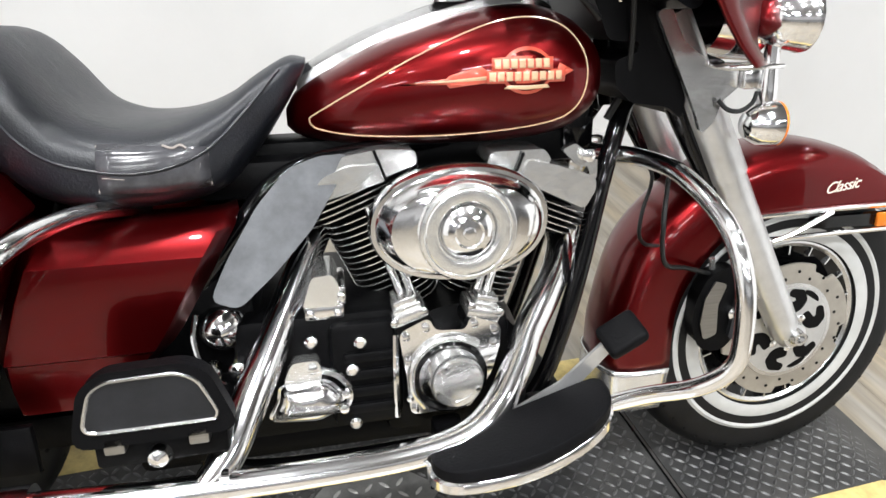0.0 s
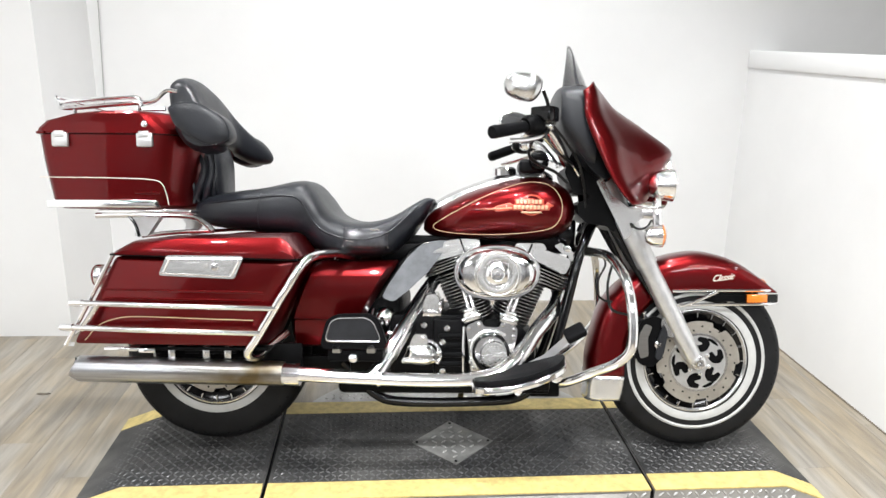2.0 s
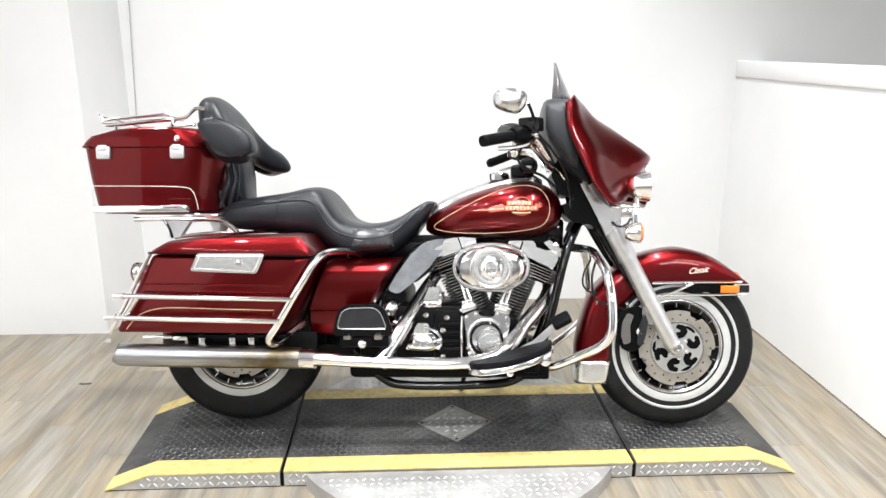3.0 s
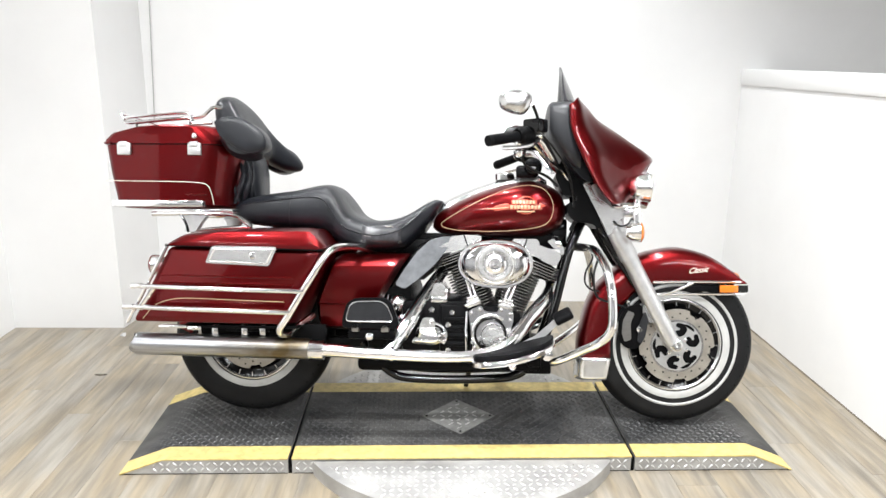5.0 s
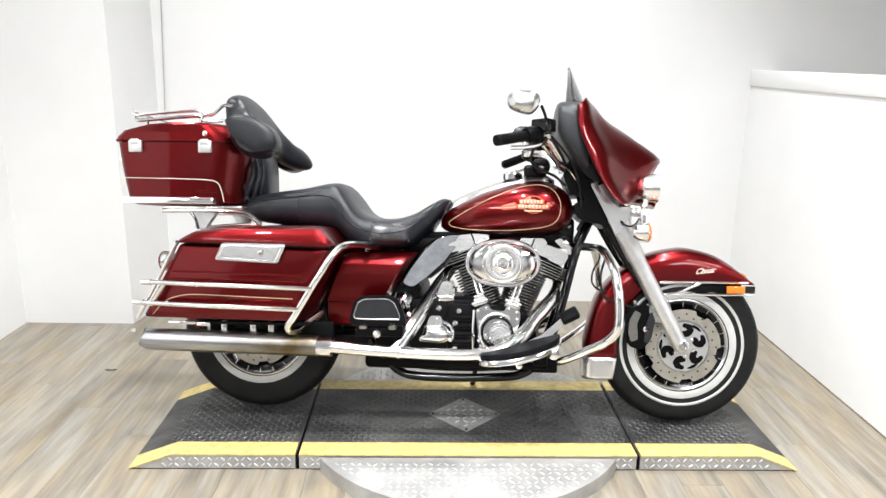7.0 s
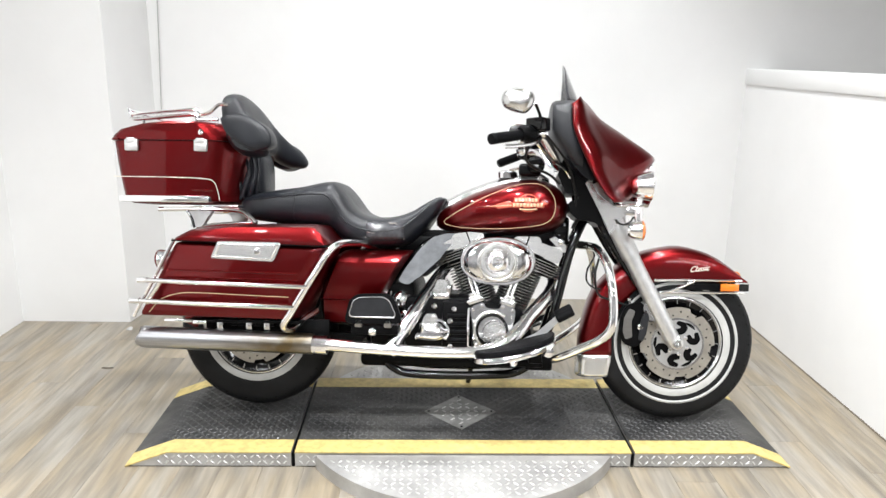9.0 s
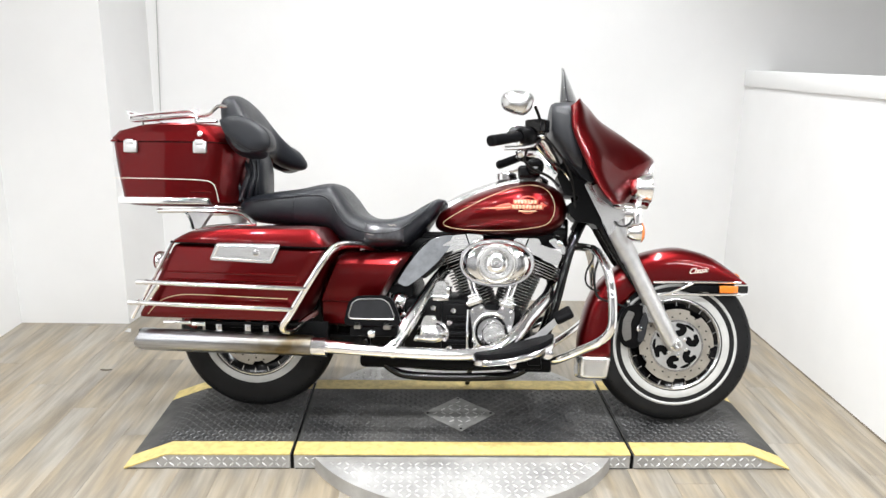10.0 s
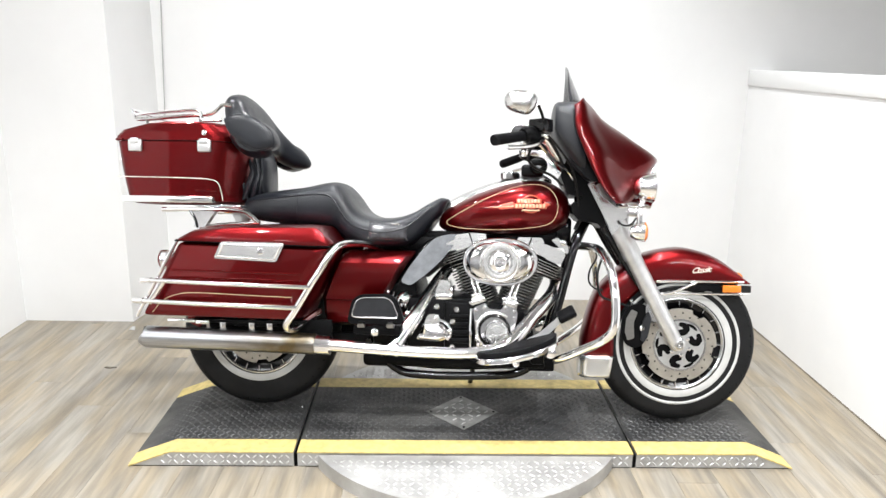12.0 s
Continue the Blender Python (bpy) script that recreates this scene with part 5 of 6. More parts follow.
def cylinder_unit(sign):
    """Cylinder with its fins, the finned head and the rocker box, leaning away from the middle."""
    base = CX + (-0.043 if sign < 0 else 0.012)
    at = Matrix.Translation((base, 0, CZ - 0.013)) @ pose(0, 0, 0, 0, sign * 20.0, 0)
    cyl = part("cylinder", moved(hull_cyl(0.058, 0.065, 0.09, 0.31), at), M_SATIN, bike, "black finned cylinder")
    for k in range(16):
        fin(at, 0.100 + k * 0.0115, 0.067 + 0.012 * k / 15, 0.0, 0.0, cyl)
    spec = ROCKER[sign]
    head = part("rocker_box", slab(rounded(spec["lower"], 0.010, 5), -0.148, 0.10, 0.013, 4), M_CAST, bike, "polished rocker box")
    part("rocker_cover", slab(rounded(spec["upper"], 0.008, 5), -0.142, 0.09, 0.009, 4), M_CAST, head)
    part("rocker_seam", tube([(x, -0.1475, z) for x, z in spec["seam"]], 0.0024, seg=6), M_SATIN, head)
    fx, fz, turn = spec["fins"]
    hat = Matrix.Translation((fx, 0, fz)) @ pose(0, 0, 0, 0, sign * turn, 0)
    part("cylinder_head", moved(box(-0.07, 0.07, -0.09, 0.09, -0.05, 0.012, 0.01), hat), M_SATIN, cyl)
    for k in range(4 if sign < 0 else 5):
        v = 0.008 - 0.0095 * k if sign < 0 else 0.004 - 0.0105 * k
        w = (0.094, 0.106, 0.112, 0.110)[k] if sign < 0 else (0.078, 0.084, 0.080, 0.072, 0.062)[k]
        fin(hat, v, w + (0.012 if sign > 0 else 0.0), 0.018 if sign > 0 else -(w - 0.086) * 0.3, -0.012, cyl)


shift[:] = 0.0, 0.0
for sign in (-1, 1):
    cylinder_unit(sign)
    foot, lean = ((0.006, 0.470), -0.32) if sign < 0 else ((0.136, 0.455), 0.36)
    for dx in (0.0, -sign * 0.018):
        part("pushrod_tube", tube([(foot[0] + dx, -0.172, foot[1]), (foot[0] + dx + lean * 0.07, -0.152, foot[1] + 0.07), (foot[0] + dx + lean * 0.15, -0.112, foot[1] + 0.15)], 0.0072, seg=12), M_CHROME, bike, "chrome pushrod tube")
    lb = part("lifter_block", moved(merged(box(-0.028, 0.028, -0.205, -0.13, -0.016, 0.004, 0.004), box(-0.023, 0.023, -0.200, -0.14, 0.003, 0.012, 0.003), box(-0.019, 0.019, -0.196, -0.14, 0.011, 0.024, 0.004)), Matrix.Translation((0.010 if sign < 0 else 0.133, 0, 0.466 if sign < 0 else 0.456)) @ pose(0, 0, 0, 0, sign * 18, 0)), M_CAST, bike, "bright alloy lifter block")
    part("lifter_gasket", moved(box(-0.030, 0.030, -0.204, -0.13, -0.028, -0.016, 0.002), Matrix.Translation((0.010 if sign < 0 else 0.133, 0, 0.466 if sign < 0 else 0.456)) @ pose(0, 0, 0, 0, sign * 18, 0)), M_SATIN, lb)
    for x in (-0.024, 0.024):
        part("lifter_bolt", moved(lathe([(0.007, 0.004), (0.007, -0.006), (0.003, -0.008)], 12), Matrix.Translation((0.010 if sign < 0 else 0.133, -0.205, 0.462)) @ pose(0, 0, 0, 0, sign * 18, 0) @ Matrix.Translation((x, 0, 0.0))), M_CHROME, lb)
# bracket and bolt by the front rocker box
part("coil_bracket", slab(rounded([(0.284, 0.690), (0.305, 0.699), (0.345, 0.668), (0.346, 0.640), (0.336, 0.640), (0.330, 0.660), (0.312, 0.662)], 0.004), -0.115, -0.095, 0.003), M_CAST, bike, "bright engine mount bracket")
part("bracket_bolt", moved(lathe([(0.012, 0.01), (0.012, -0.012), (0.006, -0.015)], 6), Matrix.Translation((0.326, -0.115, 0.680))), M_CHROME, bike)
cam_outline = rounded([(-0.006, 0.434), (0.041, 0.455), (0.050, 0.432), (0.102, 0.428), (0.109, 0.450), (0.158, 0.431), (0.158, 0.402), (0.146, 0.353), (0.109, 0.290), (0.010, 0.288), (0.004, 0.36)], 0.012, 5)
cam_cover = part("cam_cover", slab(cam_outline, -0.205, -0.13, 0.012, 3), M_CHROME, bike, "chrome cam cover")
part("cam_ridge", tube([(0.034, -0.206, 0.300), (0.014, -0.207, 0.335), (0.016, -0.208, 0.380), (0.045, -0.208, 0.412), (0.085, -0.208, 0.418), (0.12, -0.207, 0.402)], 0.007, seg=10), M_CAST, cam_cover)
part("timer_recess", moved(lathe([(0.062, 0.0), (0.062, -0.010), (0.058, -0.013), (0.052, -0.010), (0.050, 0.0)], 44), Matrix.Translation((0.074, -0.202, 0.350))), M_BLACK, cam_cover)
part("timer_cover", moved(lathe([(0.044, 0.0), (0.044, -0.018), (0.040, -0.024), (0.030, -0.0245), (0.028, -0.022), (0.027, -0.0245), (0.001, -0.026)], 44), Matrix.Translation((0.084, -0.205, 0.345))), M_CAST, cam_cover, "round brushed timer cover")
for k in range(5):
    a = 2 * math.pi * k / 5 + 0.9
    part("timer_screw", moved(lathe([(0.0045, 0), (0.004, -0.003), (0.001, -0.003)], 10), Matrix.Translation((0.084 + 0.035 * math.cos(a), -0.2285, 0.345 + 0.035 * math.sin(a)))), M_CHROME, cam_cover)
for x, z in ((0.004, 0.428), (0.036, 0.440), (0.115, 0.438), (0.148, 0.424), (0.148, 0.40), (0.008, 0.385), (0.008, 0.320), (0.016, 0.298), (0.10, 0.300)):
    part("cover_screw", moved(lathe([(0.0065, 0), (0.006, -0.006), (0.003, -0.007)], 12), Matrix.Translation((x, -0.205, z))), M_CHROME, cam_cover)
part("cam_spine", tube([(-0.012, -0.20, 0.432), (-0.014, -0.205, 0.36), (-0.013, -0.20, 0.286)], 0.006, seg=8), M_CHROME, cam_cover)
# air cleaner
shift[:] = 0.0, -0.013
AC = (0.092, -0.165, 0.620)
ac = part("air_cleaner", skin([[(AC[0] + x, AC[1] + y, AC[2] + z) for x, z in ellipse(0, 0, 0.139 * g, 0.089 * h, 64, 2.15)] for g, h, y in
          ((0.90, 0.88, 0.02), (0.97, 0.96, 0.0), (1.0, 1.0, -0.03), (1.0, 1.0, -0.044), (0.975, 0.965, -0.052), (0.93, 0.90, -0.052), (0.90, 0.865, -0.056), (0.86, 0.82, -0.072), (0.78, 0.78, -0.084), (0.60, 0.74, -0.090))]), M_CHROME, bike, "oval chrome air cleaner cover")
part("cleaner_ring", moved(lathe([(0.074, 0.014), (0.074, -0.004), (0.071, -0.009), (0.066, -0.0105), (0.064, -0.0095), (0.062, -0.0112), (0.054, -0.0118), (0.047, -0.011), (0.0425, -0.006), (0.041, 0.004)], 56, caps=False), Matrix.Translation((AC[0] + 0.002, AC[1] - 0.090, AC[2]))), M_CAST, ac, "round satin insert")
part("cleaner_dome", moved(lathe([(0.0415, 0.006), (0.040, -0.006), (0.034, -0.012), (0.022, -0.0155), (0.019, -0.0135), (0.010, -0.014), (0.008, -0.018), (0.001, -0.0185)], 48), Matrix.Translation((AC[0] + 0.002, AC[1] - 0.090, AC[2]))), M_CHROME, ac)
part("intake", tube([(0.02, -0.05, 0.60), (0.10, -0.10, 0.60), (0.18, -0.05, 0.60)], 0.035), M_SATIN, bike)
part("cleaner_backplate", slab(ellipse(AC[0], AC[2], 0.11, 0.072, 40), -0.19, -0.13, 0.006), M_SATIN, bike)

# exhaust
part("front_pipe", tube([(0.300, -0.02, 0.565), (0.303, -0.06, 0.530), (0.285, -0.100, 0.490), (0.252, -0.140, 0.455), (0.216, -0.178, 0.418), (0.180, -0.228, 0.374), (0.138, -0.275, 0.337), (0.085, -0.303, 0.311), (0.0, -0.317, 0.299), (-0.15, -0.325, 0.298), (-0.35, -0.335, 0.308), (-0.54, -0.343, 0.321)], [0.022, 0.024, 0.026, 0.027, 0.0265, 0.026, 0.025, 0.023, 0.0215, 0.021, 0.021, 0.023], n=100, seg=24), M_CHROME, bike, "chrome exhaust pipe and heat shield")
part("rear_pipe", tube([(-0.105, -0.03, 0.605), (-0.148, -0.09, 0.540), (-0.185, -0.16, 0.475), (-0.225, -0.235, 0.405), (-0.265, -0.30, 0.335), (-0.30, -0.335, 0.305)], [0.020, 0.025, 0.027, 0.028, 0.026, 0.019], n=50, seg=24), M_CHROME, bike, "slanting chrome exhaust heat shield")
part("pipe_collar", tube([(-0.272, -0.33, 0.306), (-0.262, -0.33, 0.3055)], 0.0275, seg=24), M_CHROME, bike)
part("side_stand", tube([(-0.02, 0.15, 0.20), (-0.06, 0.28, 0.02), (-0.09, 0.335, -0.052)], 0.011), M_BLACK, bike)

# gearbox covers, starter, horn, bolts
shift[:] = 0.0, 0.0
cover_line = rounded([(-0.219, 0.314), (-0.200, 0.350), (-0.197, 0.373), (-0.119, 0.376), (-0.092, 0.343), (-0.102, 0.320), (-0.134, 0.306)], 0.012, 5)
tc = part("gearbox_cover", skin([[(-0.150 + (x + 0.150) * k, y, 0.340 + (z - 0.340) * k) for x, z in cover_line] for k, y in ((1.0, -0.18), (1.0, -0.206), (0.98, -0.211), (0.91, -0.213), (0.89, -0.219), (0.84, -0.226), (0.72, -0.233), (0.50, -0.238), (0.2, -0.240))]), M_CHROME, bike, "chrome gearbox end cover")
part("cover_ledge", slab(rounded([(-0.206, 0.328), (-0.200, 0.338), (-0.112, 0.340), (-0.104, 0.330)], 0.004), -0.241, -0.21, 0.003), M_CHROME, tc)
part("cover_ear", slab(rounded([(-0.186, 0.370), (-0.184, 0.384), (-0.172, 0.408), (-0.134, 0.408), (-0.129, 0.386), (-0.134, 0.370)], 0.008), -0.214, -0.18, 0.005), M_CAST, tc)
part("cover_lip", tube([(-0.131, -0.205, 0.388), (-0.106, -0.207, 0.378), (-0.090, -0.207, 0.356), (-0.088, -0.207, 0.335), (-0.098, -0.207, 0.316)], 0.006, seg=8), M_CHROME, tc)
for x, z in ((-0.142, 0.396), (-0.094, 0.348), (-0.098, 0.322)):
    part("cover_bolt", moved(lathe([(0.008, 0), (0.0075, -0.006), (0.003, -0.008)], 12), Matrix.Translation((x, -0.214, z))), M_CHROME, tc)
shift[:] = 0.0, -0.013
for x, z in ((-0.142, 0.450), (-0.082, 0.395), (-0.081, 0.300), (-0.068, 0.440)):
    part("case_bolt", moved(lathe([(0.010, 0.004), (0.010, -0.005), (0.006, -0.009)], 16), Matrix.Translation((x, -0.204, z))), M_CHROME, bike)
shift[:] = 0.0, 0.0
st = part("starter", slab(rounded([(-0.150, 0.486), (-0.134, 0.532), (-0.104, 0.534), (-0.094, 0.512), (-0.100, 0.484)], 0.006), -0.185, -0.08, 0.005), M_CAST, bike, "bright chrome starter housing")
part("starter_base", merged(box(-0.150, -0.088, -0.182, -0.08, 0.460, 0.486, 0.005), box(-0.104, -0.084, -0.176, -0.08, 0.478, 0.512, 0.005)), M_CHROME, st)
for x, z in ((-0.140, 0.474), (-0.098, 0.472), (-0.092, 0.500)):
    part("starter_bolt", moved(lathe([(0.006, 0), (0.006, -0.006), (0.003, -0.008)], 12), Matrix.Translation((x, -0.182, z))), M_CHROME, st)
shift[:] = 0.0, -0.013
part("oil_cap", moved(lathe([(0.036, 0.02), (0.038, 0.0), (0.034, -0.018), (0.022, -0.030), (0.001, -0.036)], 28), Matrix.Translation((-0.275, -0.15, 0.468))), M_CHROME, bike, "chrome dome cap")
part("oil_line", tube([(-0.31, -0.17, 0.50), (-0.315, -0.18, 0.46), (-0.30, -0.19, 0.41), (-0.27, -0.19, 0.385)], 0.0045, seg=8), M_CHROME, bike)
for x, z in ((-0.290, 0.416), (-0.252, 0.418)):
    part("hose_fitting", moved(lathe([(0.014, 0.02), (0.014, -0.006), (0.009, -0.010), (0.004, -0.012)], 16), Matrix.Translation((x, -0.205, z))), M_CHROME, bike)
# brake pedal
part("pedal_arm", slab([(0.165, 0.330), (0.24, 0.368), (0.312, 0.432), (0.326, 0.424), (0.255, 0.352), (0.18, 0.312)], -0.285, -0.272, 0.003), M_FORK, bike, "polished brake pedal arm")
pedal = part("pedal_pad", moved(box(-0.034, 0.034, -0.030, 0.030, -0.011, 0.013, 0.009, 3), Matrix.Translation((0.336, -0.285, 0.440)) @ pose(0, 0, 0, 28, -28, 0)), M_PAD, bike, "black rubber brake pedal pad")
part("pad_oval", moved(skin([[(0.016 * math.cos(a), 0.011 * math.sin(a), z) for a in np.linspace(0, 2 * math.pi, 24, endpoint=False)] for z in (0.010, 0.0136)]), Matrix.Translation((0.336, -0.285, 0.440)) @ pose(0, 0, 0, 28, -28, 0)), M_PAD, pedal)
part("chassis_block", box(0.20, 0.30, -0.20, 0.20, 0.215, 0.27, 0.008), M_SATIN, bike)
part("guard_foot", moved(lathe([(0.020, 0.012), (0.020, -0.012), (0.010, -0.016)], 18), Matrix.Translation((0.285, -0.23, 0.292))), M_CHROME, bike)
part("coil_cover", box(0.30, 0.36, -0.06, 0.06, 0.69, 0.79, 0.012), M_BLACK, bike)
part("brake_hose", tube([(0.430, -0.09, 0.690), (0.456, -0.10, 0.645), (0.429, -0.13, 0.594), (0.426, -0.13, 0.551), (0.450, -0.11, 0.524), (0.481, -0.10, 0.516)], 0.0036, seg=8), M_CABLE, bike)
part("speed_cable", tube([(0.475, -0.125, 0.645), (0.455, -0.16, 0.575), (0.470, -0.15, 0.500), (0.53, -0.12, 0.475), (0.585, -0.11, 0.455)], 0.0045, seg=8), M_CABLE, bike)

# tour box, rack and backrest
shift[:] = 0.0, 0.0
TB = 0.27


def tour_ring(z, x0, x1, w, r=0.05):
    return [(x, y, z) for x, y in rounded([(x0, -w), (x1 - 0.07, -w), (x1, -w * 0.62), (x1, w * 0.62), (x1 - 0.07, w), (x0, w)], r, 5)]


tour = part("tour_box", skin([tour_ring(0.803, -1.276, -0.912, TB - 0.026), tour_ring(0.814, -1.298, -0.896, TB - 0.016), tour_ring(0.92, -1.314, -0.878, TB - 0.006), tour_ring(1.026, -1.327, -0.860, TB)]), M_RED, bike, "dark red hard tour box")
part("tour_lid", skin([tour_ring(1.030, -1.334, -0.858, TB + 0.004), tour_ring(1.045, -1.328, -0.862, TB + 0.005), tour_ring(1.068, -1.300, -0.886, TB + 0.008), tour_ring(1.089, -1.215, -0.904, TB + 0.010), tour_ring(1.097, -1.15, -0.912, TB + 0.002), tour_ring(1.101, -1.12, -0.935, TB - 0.05), tour_ring(1.104, -1.08, -0.97, TB - 0.12)]), M_RED, tour, "dark red tour box lid", angle=12)
part("lid_gasket", skin([tour_ring(z, -1.320, -0.864, TB - 0.003) for z in (1.024, 1.032)]), M_SATIN, tour)
part("lid_lip", tube([(-1.328, -0.20, 1.034), (-1.318, -TB + 0.004, 1.032), (-1.290, -TB - 0.005, 1.031)], 0.0045, seg=8), M_RED, tour)
part("tour_trim", box(-1.300, -0.965, -TB + 0.002, -TB + 0.06, 0.806, 0.830, 0.004), M_CHROME, tour, "chrome tour box base trim")
for x in (-1.243, -0.986):
    part("tour_latch", merged(box(x - 0.025, x + 0.025, -TB - 0.014, -TB, 0.988, 1.032, 0.006), box(x - 0.016, x + 0.016, -TB - 0.017, -TB - 0.01, 1.016, 1.036, 0.004)), M_FORK, tour, "chrome lid latch")
part("tour_lock", moved(lathe([(0.010, 0.006), (0.010, -0.008), (0.004, -0.010)], 16), Matrix.Translation((-0.987, -TB + 0.002, 1.058))), M_CHROME, tour)
part("tour_pinstripe", tube([(x, -w - 0.002, z) for x, w, z in ((-1.318, 0.262, 0.898), (-1.1, 0.264, 0.896), (-0.98, 0.263, 0.892), (-0.945, 0.262, 0.880), (-0.935, 0.255, 0.85), (-0.93, 0.25, 0.815))], 0.0013, seg=5), M_SCRIPT, tour)
part("tour_edge", tube([(-1.322, -0.235, 1.018), (-1.310, -0.232, 0.92), (-1.296, -0.222, 0.828)], 0.008, seg=8), M_CHROME, tour, "chrome edge down the rear corner")
part("tour_crease", tube([(-1.03, -0.260, 0.852), (-0.955, -0.259, 0.850)], 0.003, seg=6), M_RED, tour)
for s in (-1, 1):
    def sided(bm):
        return bm if s < 0 else mirrored(bm)
    part("luggage_rail", sided(tube([(-1.318, -0.15, 1.155), (-1.300, -0.19, 1.150), (-1.28, -0.20, 1.132), (-1.22, -0.205, 1.136), (-1.055, -0.205, 1.148), (-1.02, -0.205, 1.132), (-0.985, -0.205, 1.138), (-0.95, -0.20, 1.168), (-0.92, -0.19, 1.168)], 0.0065, n=50, seg=10)), M_CHROME, tour, "chrome luggage rail")
    part("luggage_rail", sided(tube([(-1.285, -0.20, 1.130), (-1.262, -0.205, 1.113), (-1.10, -0.21, 1.125), (-1.03, -0.21, 1.128), (-1.02, -0.21, 1.113), (-0.95, -0.21, 1.112)], 0.0065, n=40, seg=10)), M_CHROME, tour)
    for x in (-1.235, -1.035):
        part("rail_foot", sided(tube([(x, -0.205, 1.075), (x, -0.205, 1.122)], 0.006, seg=8)), M_CHROME, tour)
    leaf = spline([(-0.926, 1.117), (-0.893, 1.134), (-0.828, 1.131), (-0.753, 1.088), (-0.727, 1.041), (-0.740, 1.011), (-0.799, 1.000), (-0.855, 1.027), (-0.905, 1.068), (-0.926, 1.117)], 46)[:-1] * 0.923 + np.array((-0.048, 0.071))
    mx, mz = leaf.mean(axis=0)
    pad = skin([[(mx + (x - mx) * k, y, mz + (z - mz) * k) for x, z in leaf] for k, y in ((0.80, -0.215), (0.93, -0.222), (0.995, -0.238), (1.0, -0.275), (0.988, -0.296), (0.955, -0.306), (0.87, -0.310), (0.60, -0.313), (0.25, -0.314))])
    welt = [(mx + (x - mx) * 0.975, -0.301, mz + (z - mz) * 0.975) for x, z in leaf]
    rest = part("arm_rest", pad if s < 0 else moved(mirrored(pad), Matrix.Translation((-0.075, 0, -0.026))), M_LEATHER, bike, "black padded armrest")
    seam = tube(welt + welt[:1], 0.0032, n=90, seg=6)
    part("welt", seam if s < 0 else moved(mirrored(seam), Matrix.Translation((-0.075, 0, -0.026))), M_LEATHER, rest)
part("rear_rail", tube([(-1.318, -0.15, 1.155), (-1.325, 0, 1.158), (-1.318, 0.15, 1.155)], 0.0065, seg=10), M_CHROME, tour)
# the backrest: a tall pad in the middle that wraps forward into a low wing before each armrest
rows = []
for a in np.linspace(-1, 1, 37):
    y = 0.285 * a
    wing = min(1.0, max(0.0, (abs(a) - 0.42) / 0.40))
    wing = wing * wing * (3 - 2 * wing)
    tip = max(0.0, (abs(a) - 0.86) / 0.14)
    fwd = 0.030 * a * a + 0.062 * wing
    top = 1.240 - 0.026 * (abs(a) / 0.42) ** 2 * (1 - wing) - 0.160 * wing - 0.030 * tip
    low = 1.012 - 0.040 * wing + 0.020 * tip
    zc, h = (top + low) / 2, (top - low) / 2
    thick = (0.050 + 0.018 * wing) * (1 - 0.35 * tip)
    rows.append([(-0.912 + fwd + u * thick / 0.05 - (v - zc) * (0.36 + 0.30 * wing), y, v) for u, v in ellipse(0, zc, 0.05, h, 28, 2.5)])
part("backrest", skin(rows), M_LEATHER, bike, "black padded wrap-round passenger backrest")
part("backrest_apron", hull_body([(-0.908, 0.83, 1.03, 0.135), (-0.885, 0.815, 1.04, 0.136), (-0.858, 0.81, 1.03, 0.105), (-0.832, 0.815, 0.98, 0.06)], 16, 4), M_LEATHER, bike, "creased black apron under the backrest")
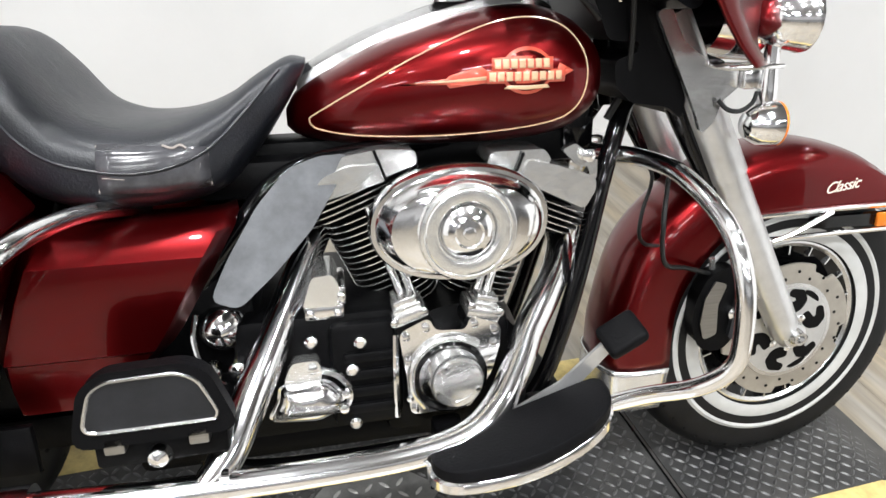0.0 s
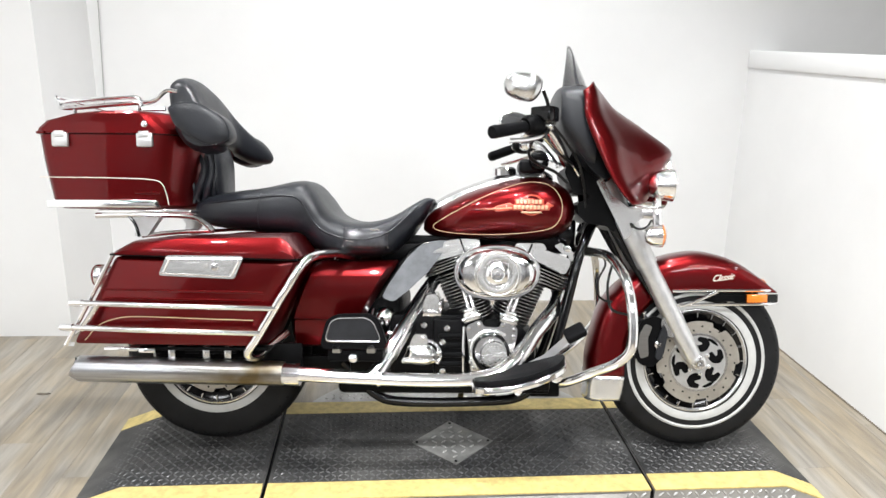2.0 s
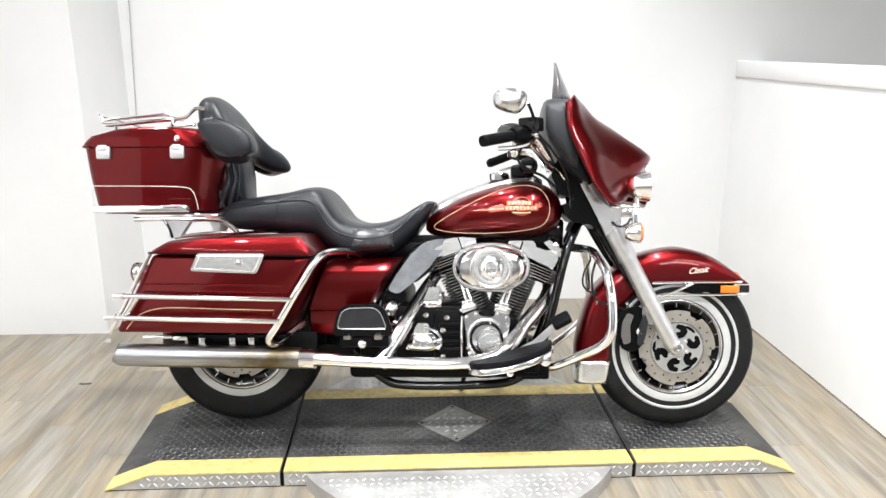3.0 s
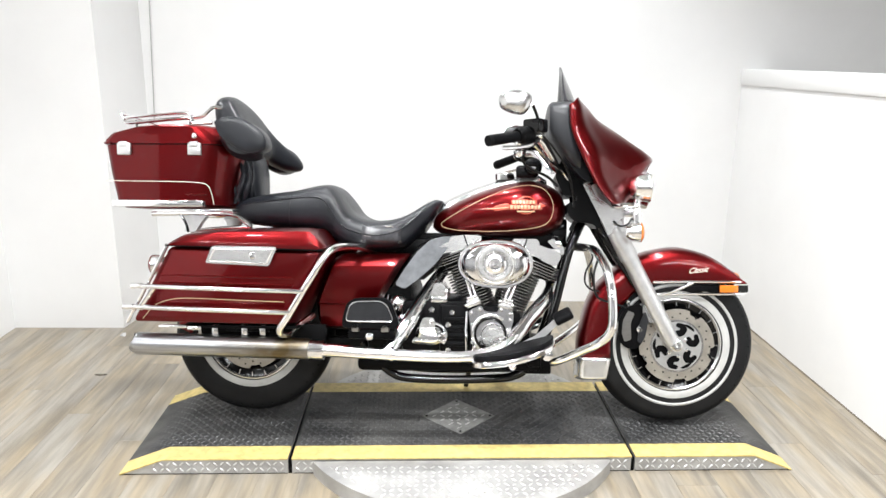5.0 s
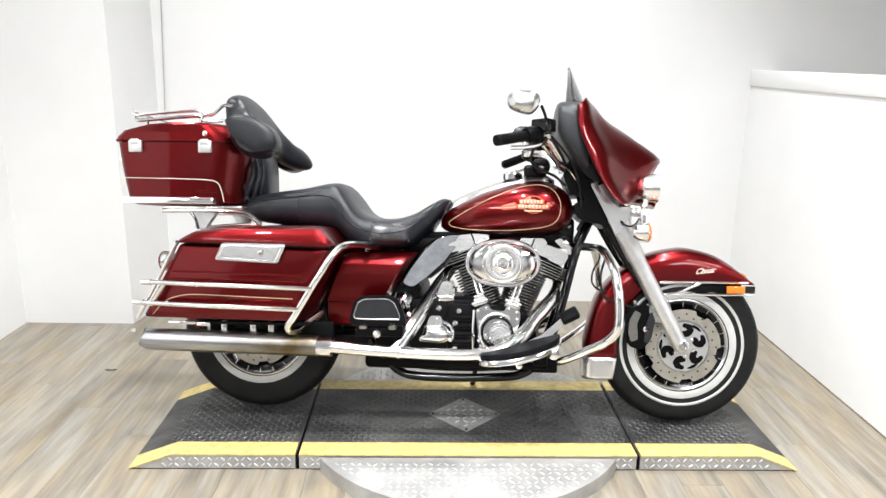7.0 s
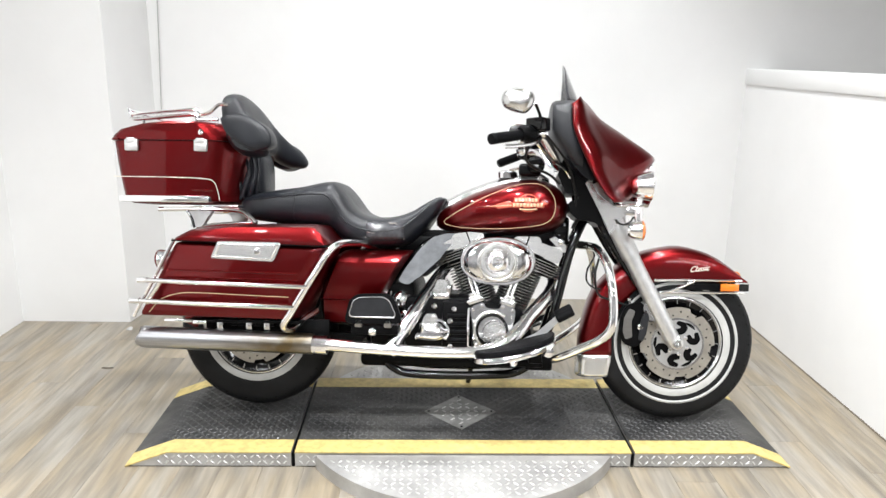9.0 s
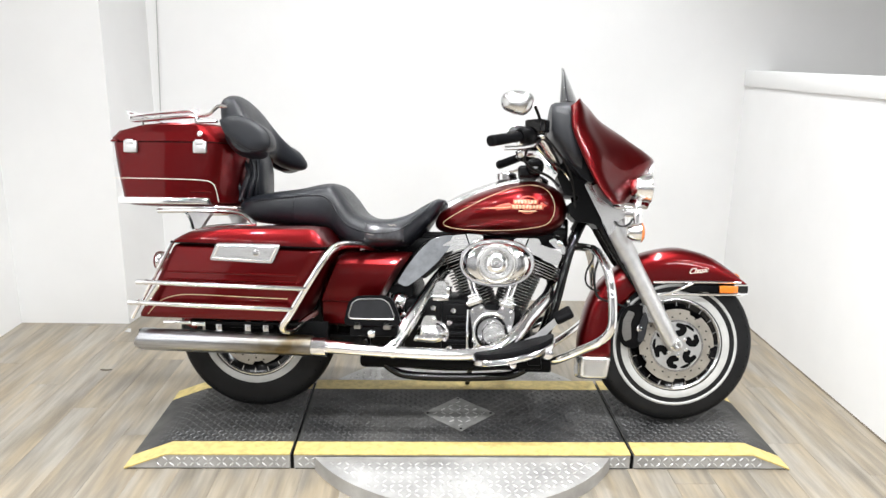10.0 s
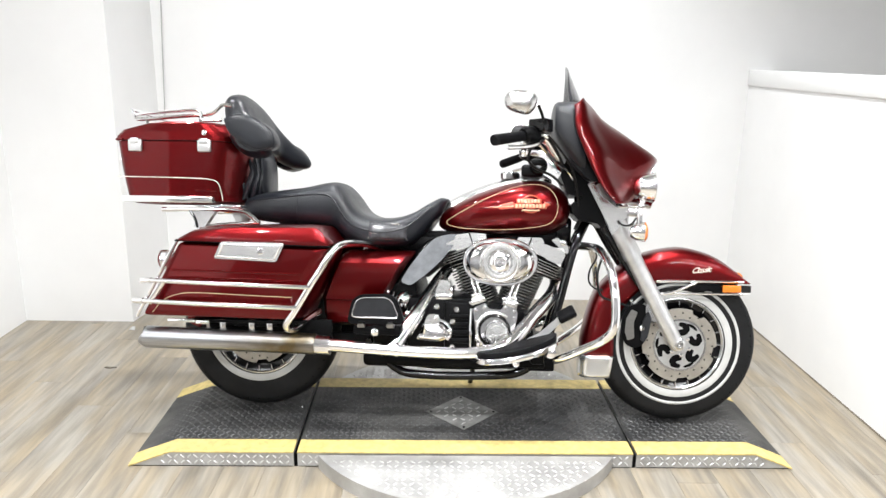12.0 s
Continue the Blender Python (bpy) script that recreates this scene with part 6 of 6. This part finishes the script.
for x, y, lean, r in ((-0.898, -0.140, 0.024, 0.012), (-0.880, -0.142, -0.012, 0.007), (-0.870, -0.130, 0.018, 0.011), (-0.852, -0.104, 0.010, 0.008), (-0.838, -0.074, -0.006, 0.006)):
    part("apron_fold", tube([(x, y, 0.825), (x + lean, y - 0.010, 0.875), (x + lean * 1.6, y - 0.004, 0.93), (x + lean * 0.6, y + 0.004, 1.0)], [r * 0.6, r, r * 0.8, r * 0.3], seg=8), M_LEATHER, bike)
for s in (-1, 1):
    def sided(bm):
        return bm if s < 0 else mirrored(bm)
    part("tour_rack", sided(tube([(-1.19, -0.19, 0.782), (-1.02, -0.20, 0.785), (-0.885, -0.20, 0.780), (-0.845, -0.20, 0.762), (-0.815, -0.20, 0.735)], 0.009, seg=10)), M_CHROME, bike, "chrome tour box rack")
    part("rack_plate", sided(box(-1.17, -0.875, -0.22, -0.14, 0.790, 0.801, 0.003)), M_CHROME, bike)
    part("rack_support", sided(slab(rounded([(-1.075, 0.780), (-0.980, 0.780), (-1.00, 0.755), (-1.025, 0.718), (-1.065, 0.718), (-1.055, 0.750)], 0.006), -0.20, -0.17, 0.004)), M_SILVER, bike)
    part("rack_edge", sided(tube([(-1.08, -0.20, 0.782), (-1.06, -0.20, 0.75), (-1.05, -0.20, 0.715)], 0.005, seg=8)), M_BLACK, bike)
    part("rack_strut", sided(tube([(-1.045, -0.19, 0.718), (-0.93, -0.19, 0.730), (-0.815, -0.19, 0.735)], 0.007, seg=8)), M_CHROME, bike)

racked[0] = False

# ---- floor planks ----
PW, PL = 0.145, 1.22
bm0 = box(-PW / 2 + 0.0003, PW / 2 - 0.0003, -PL / 2 + 0.0003, PL / 2 - 0.0003, -0.006, 0.0, 0.0006, 1)
plank_ob = part("plank", bm0, M_PLANK, floor_ob)
mesh0 = plank_ob.data
first = True
for i in range(32):
    x = LEFT_X + PW / 2 + i * PW
    if x > RIGHT_X + 0.05:
        break
    off = (i * 0.41) % 1.0 * PL
    for j in range(-5, 6):
        y = -4.2 + off + j * PL
        if y < HALL_Y + PL / 2 or y > BACK_Y + PL / 2:
            continue
        if first:
            ob, first = plank_ob, False
        else:
            ob = new("plank", mesh0)
            ob.parent = floor_ob
        ob.location = (x, y, 0)
        ob.rotation_euler = (0, 0, math.pi * ((i * 7 + j * 3) % 2))
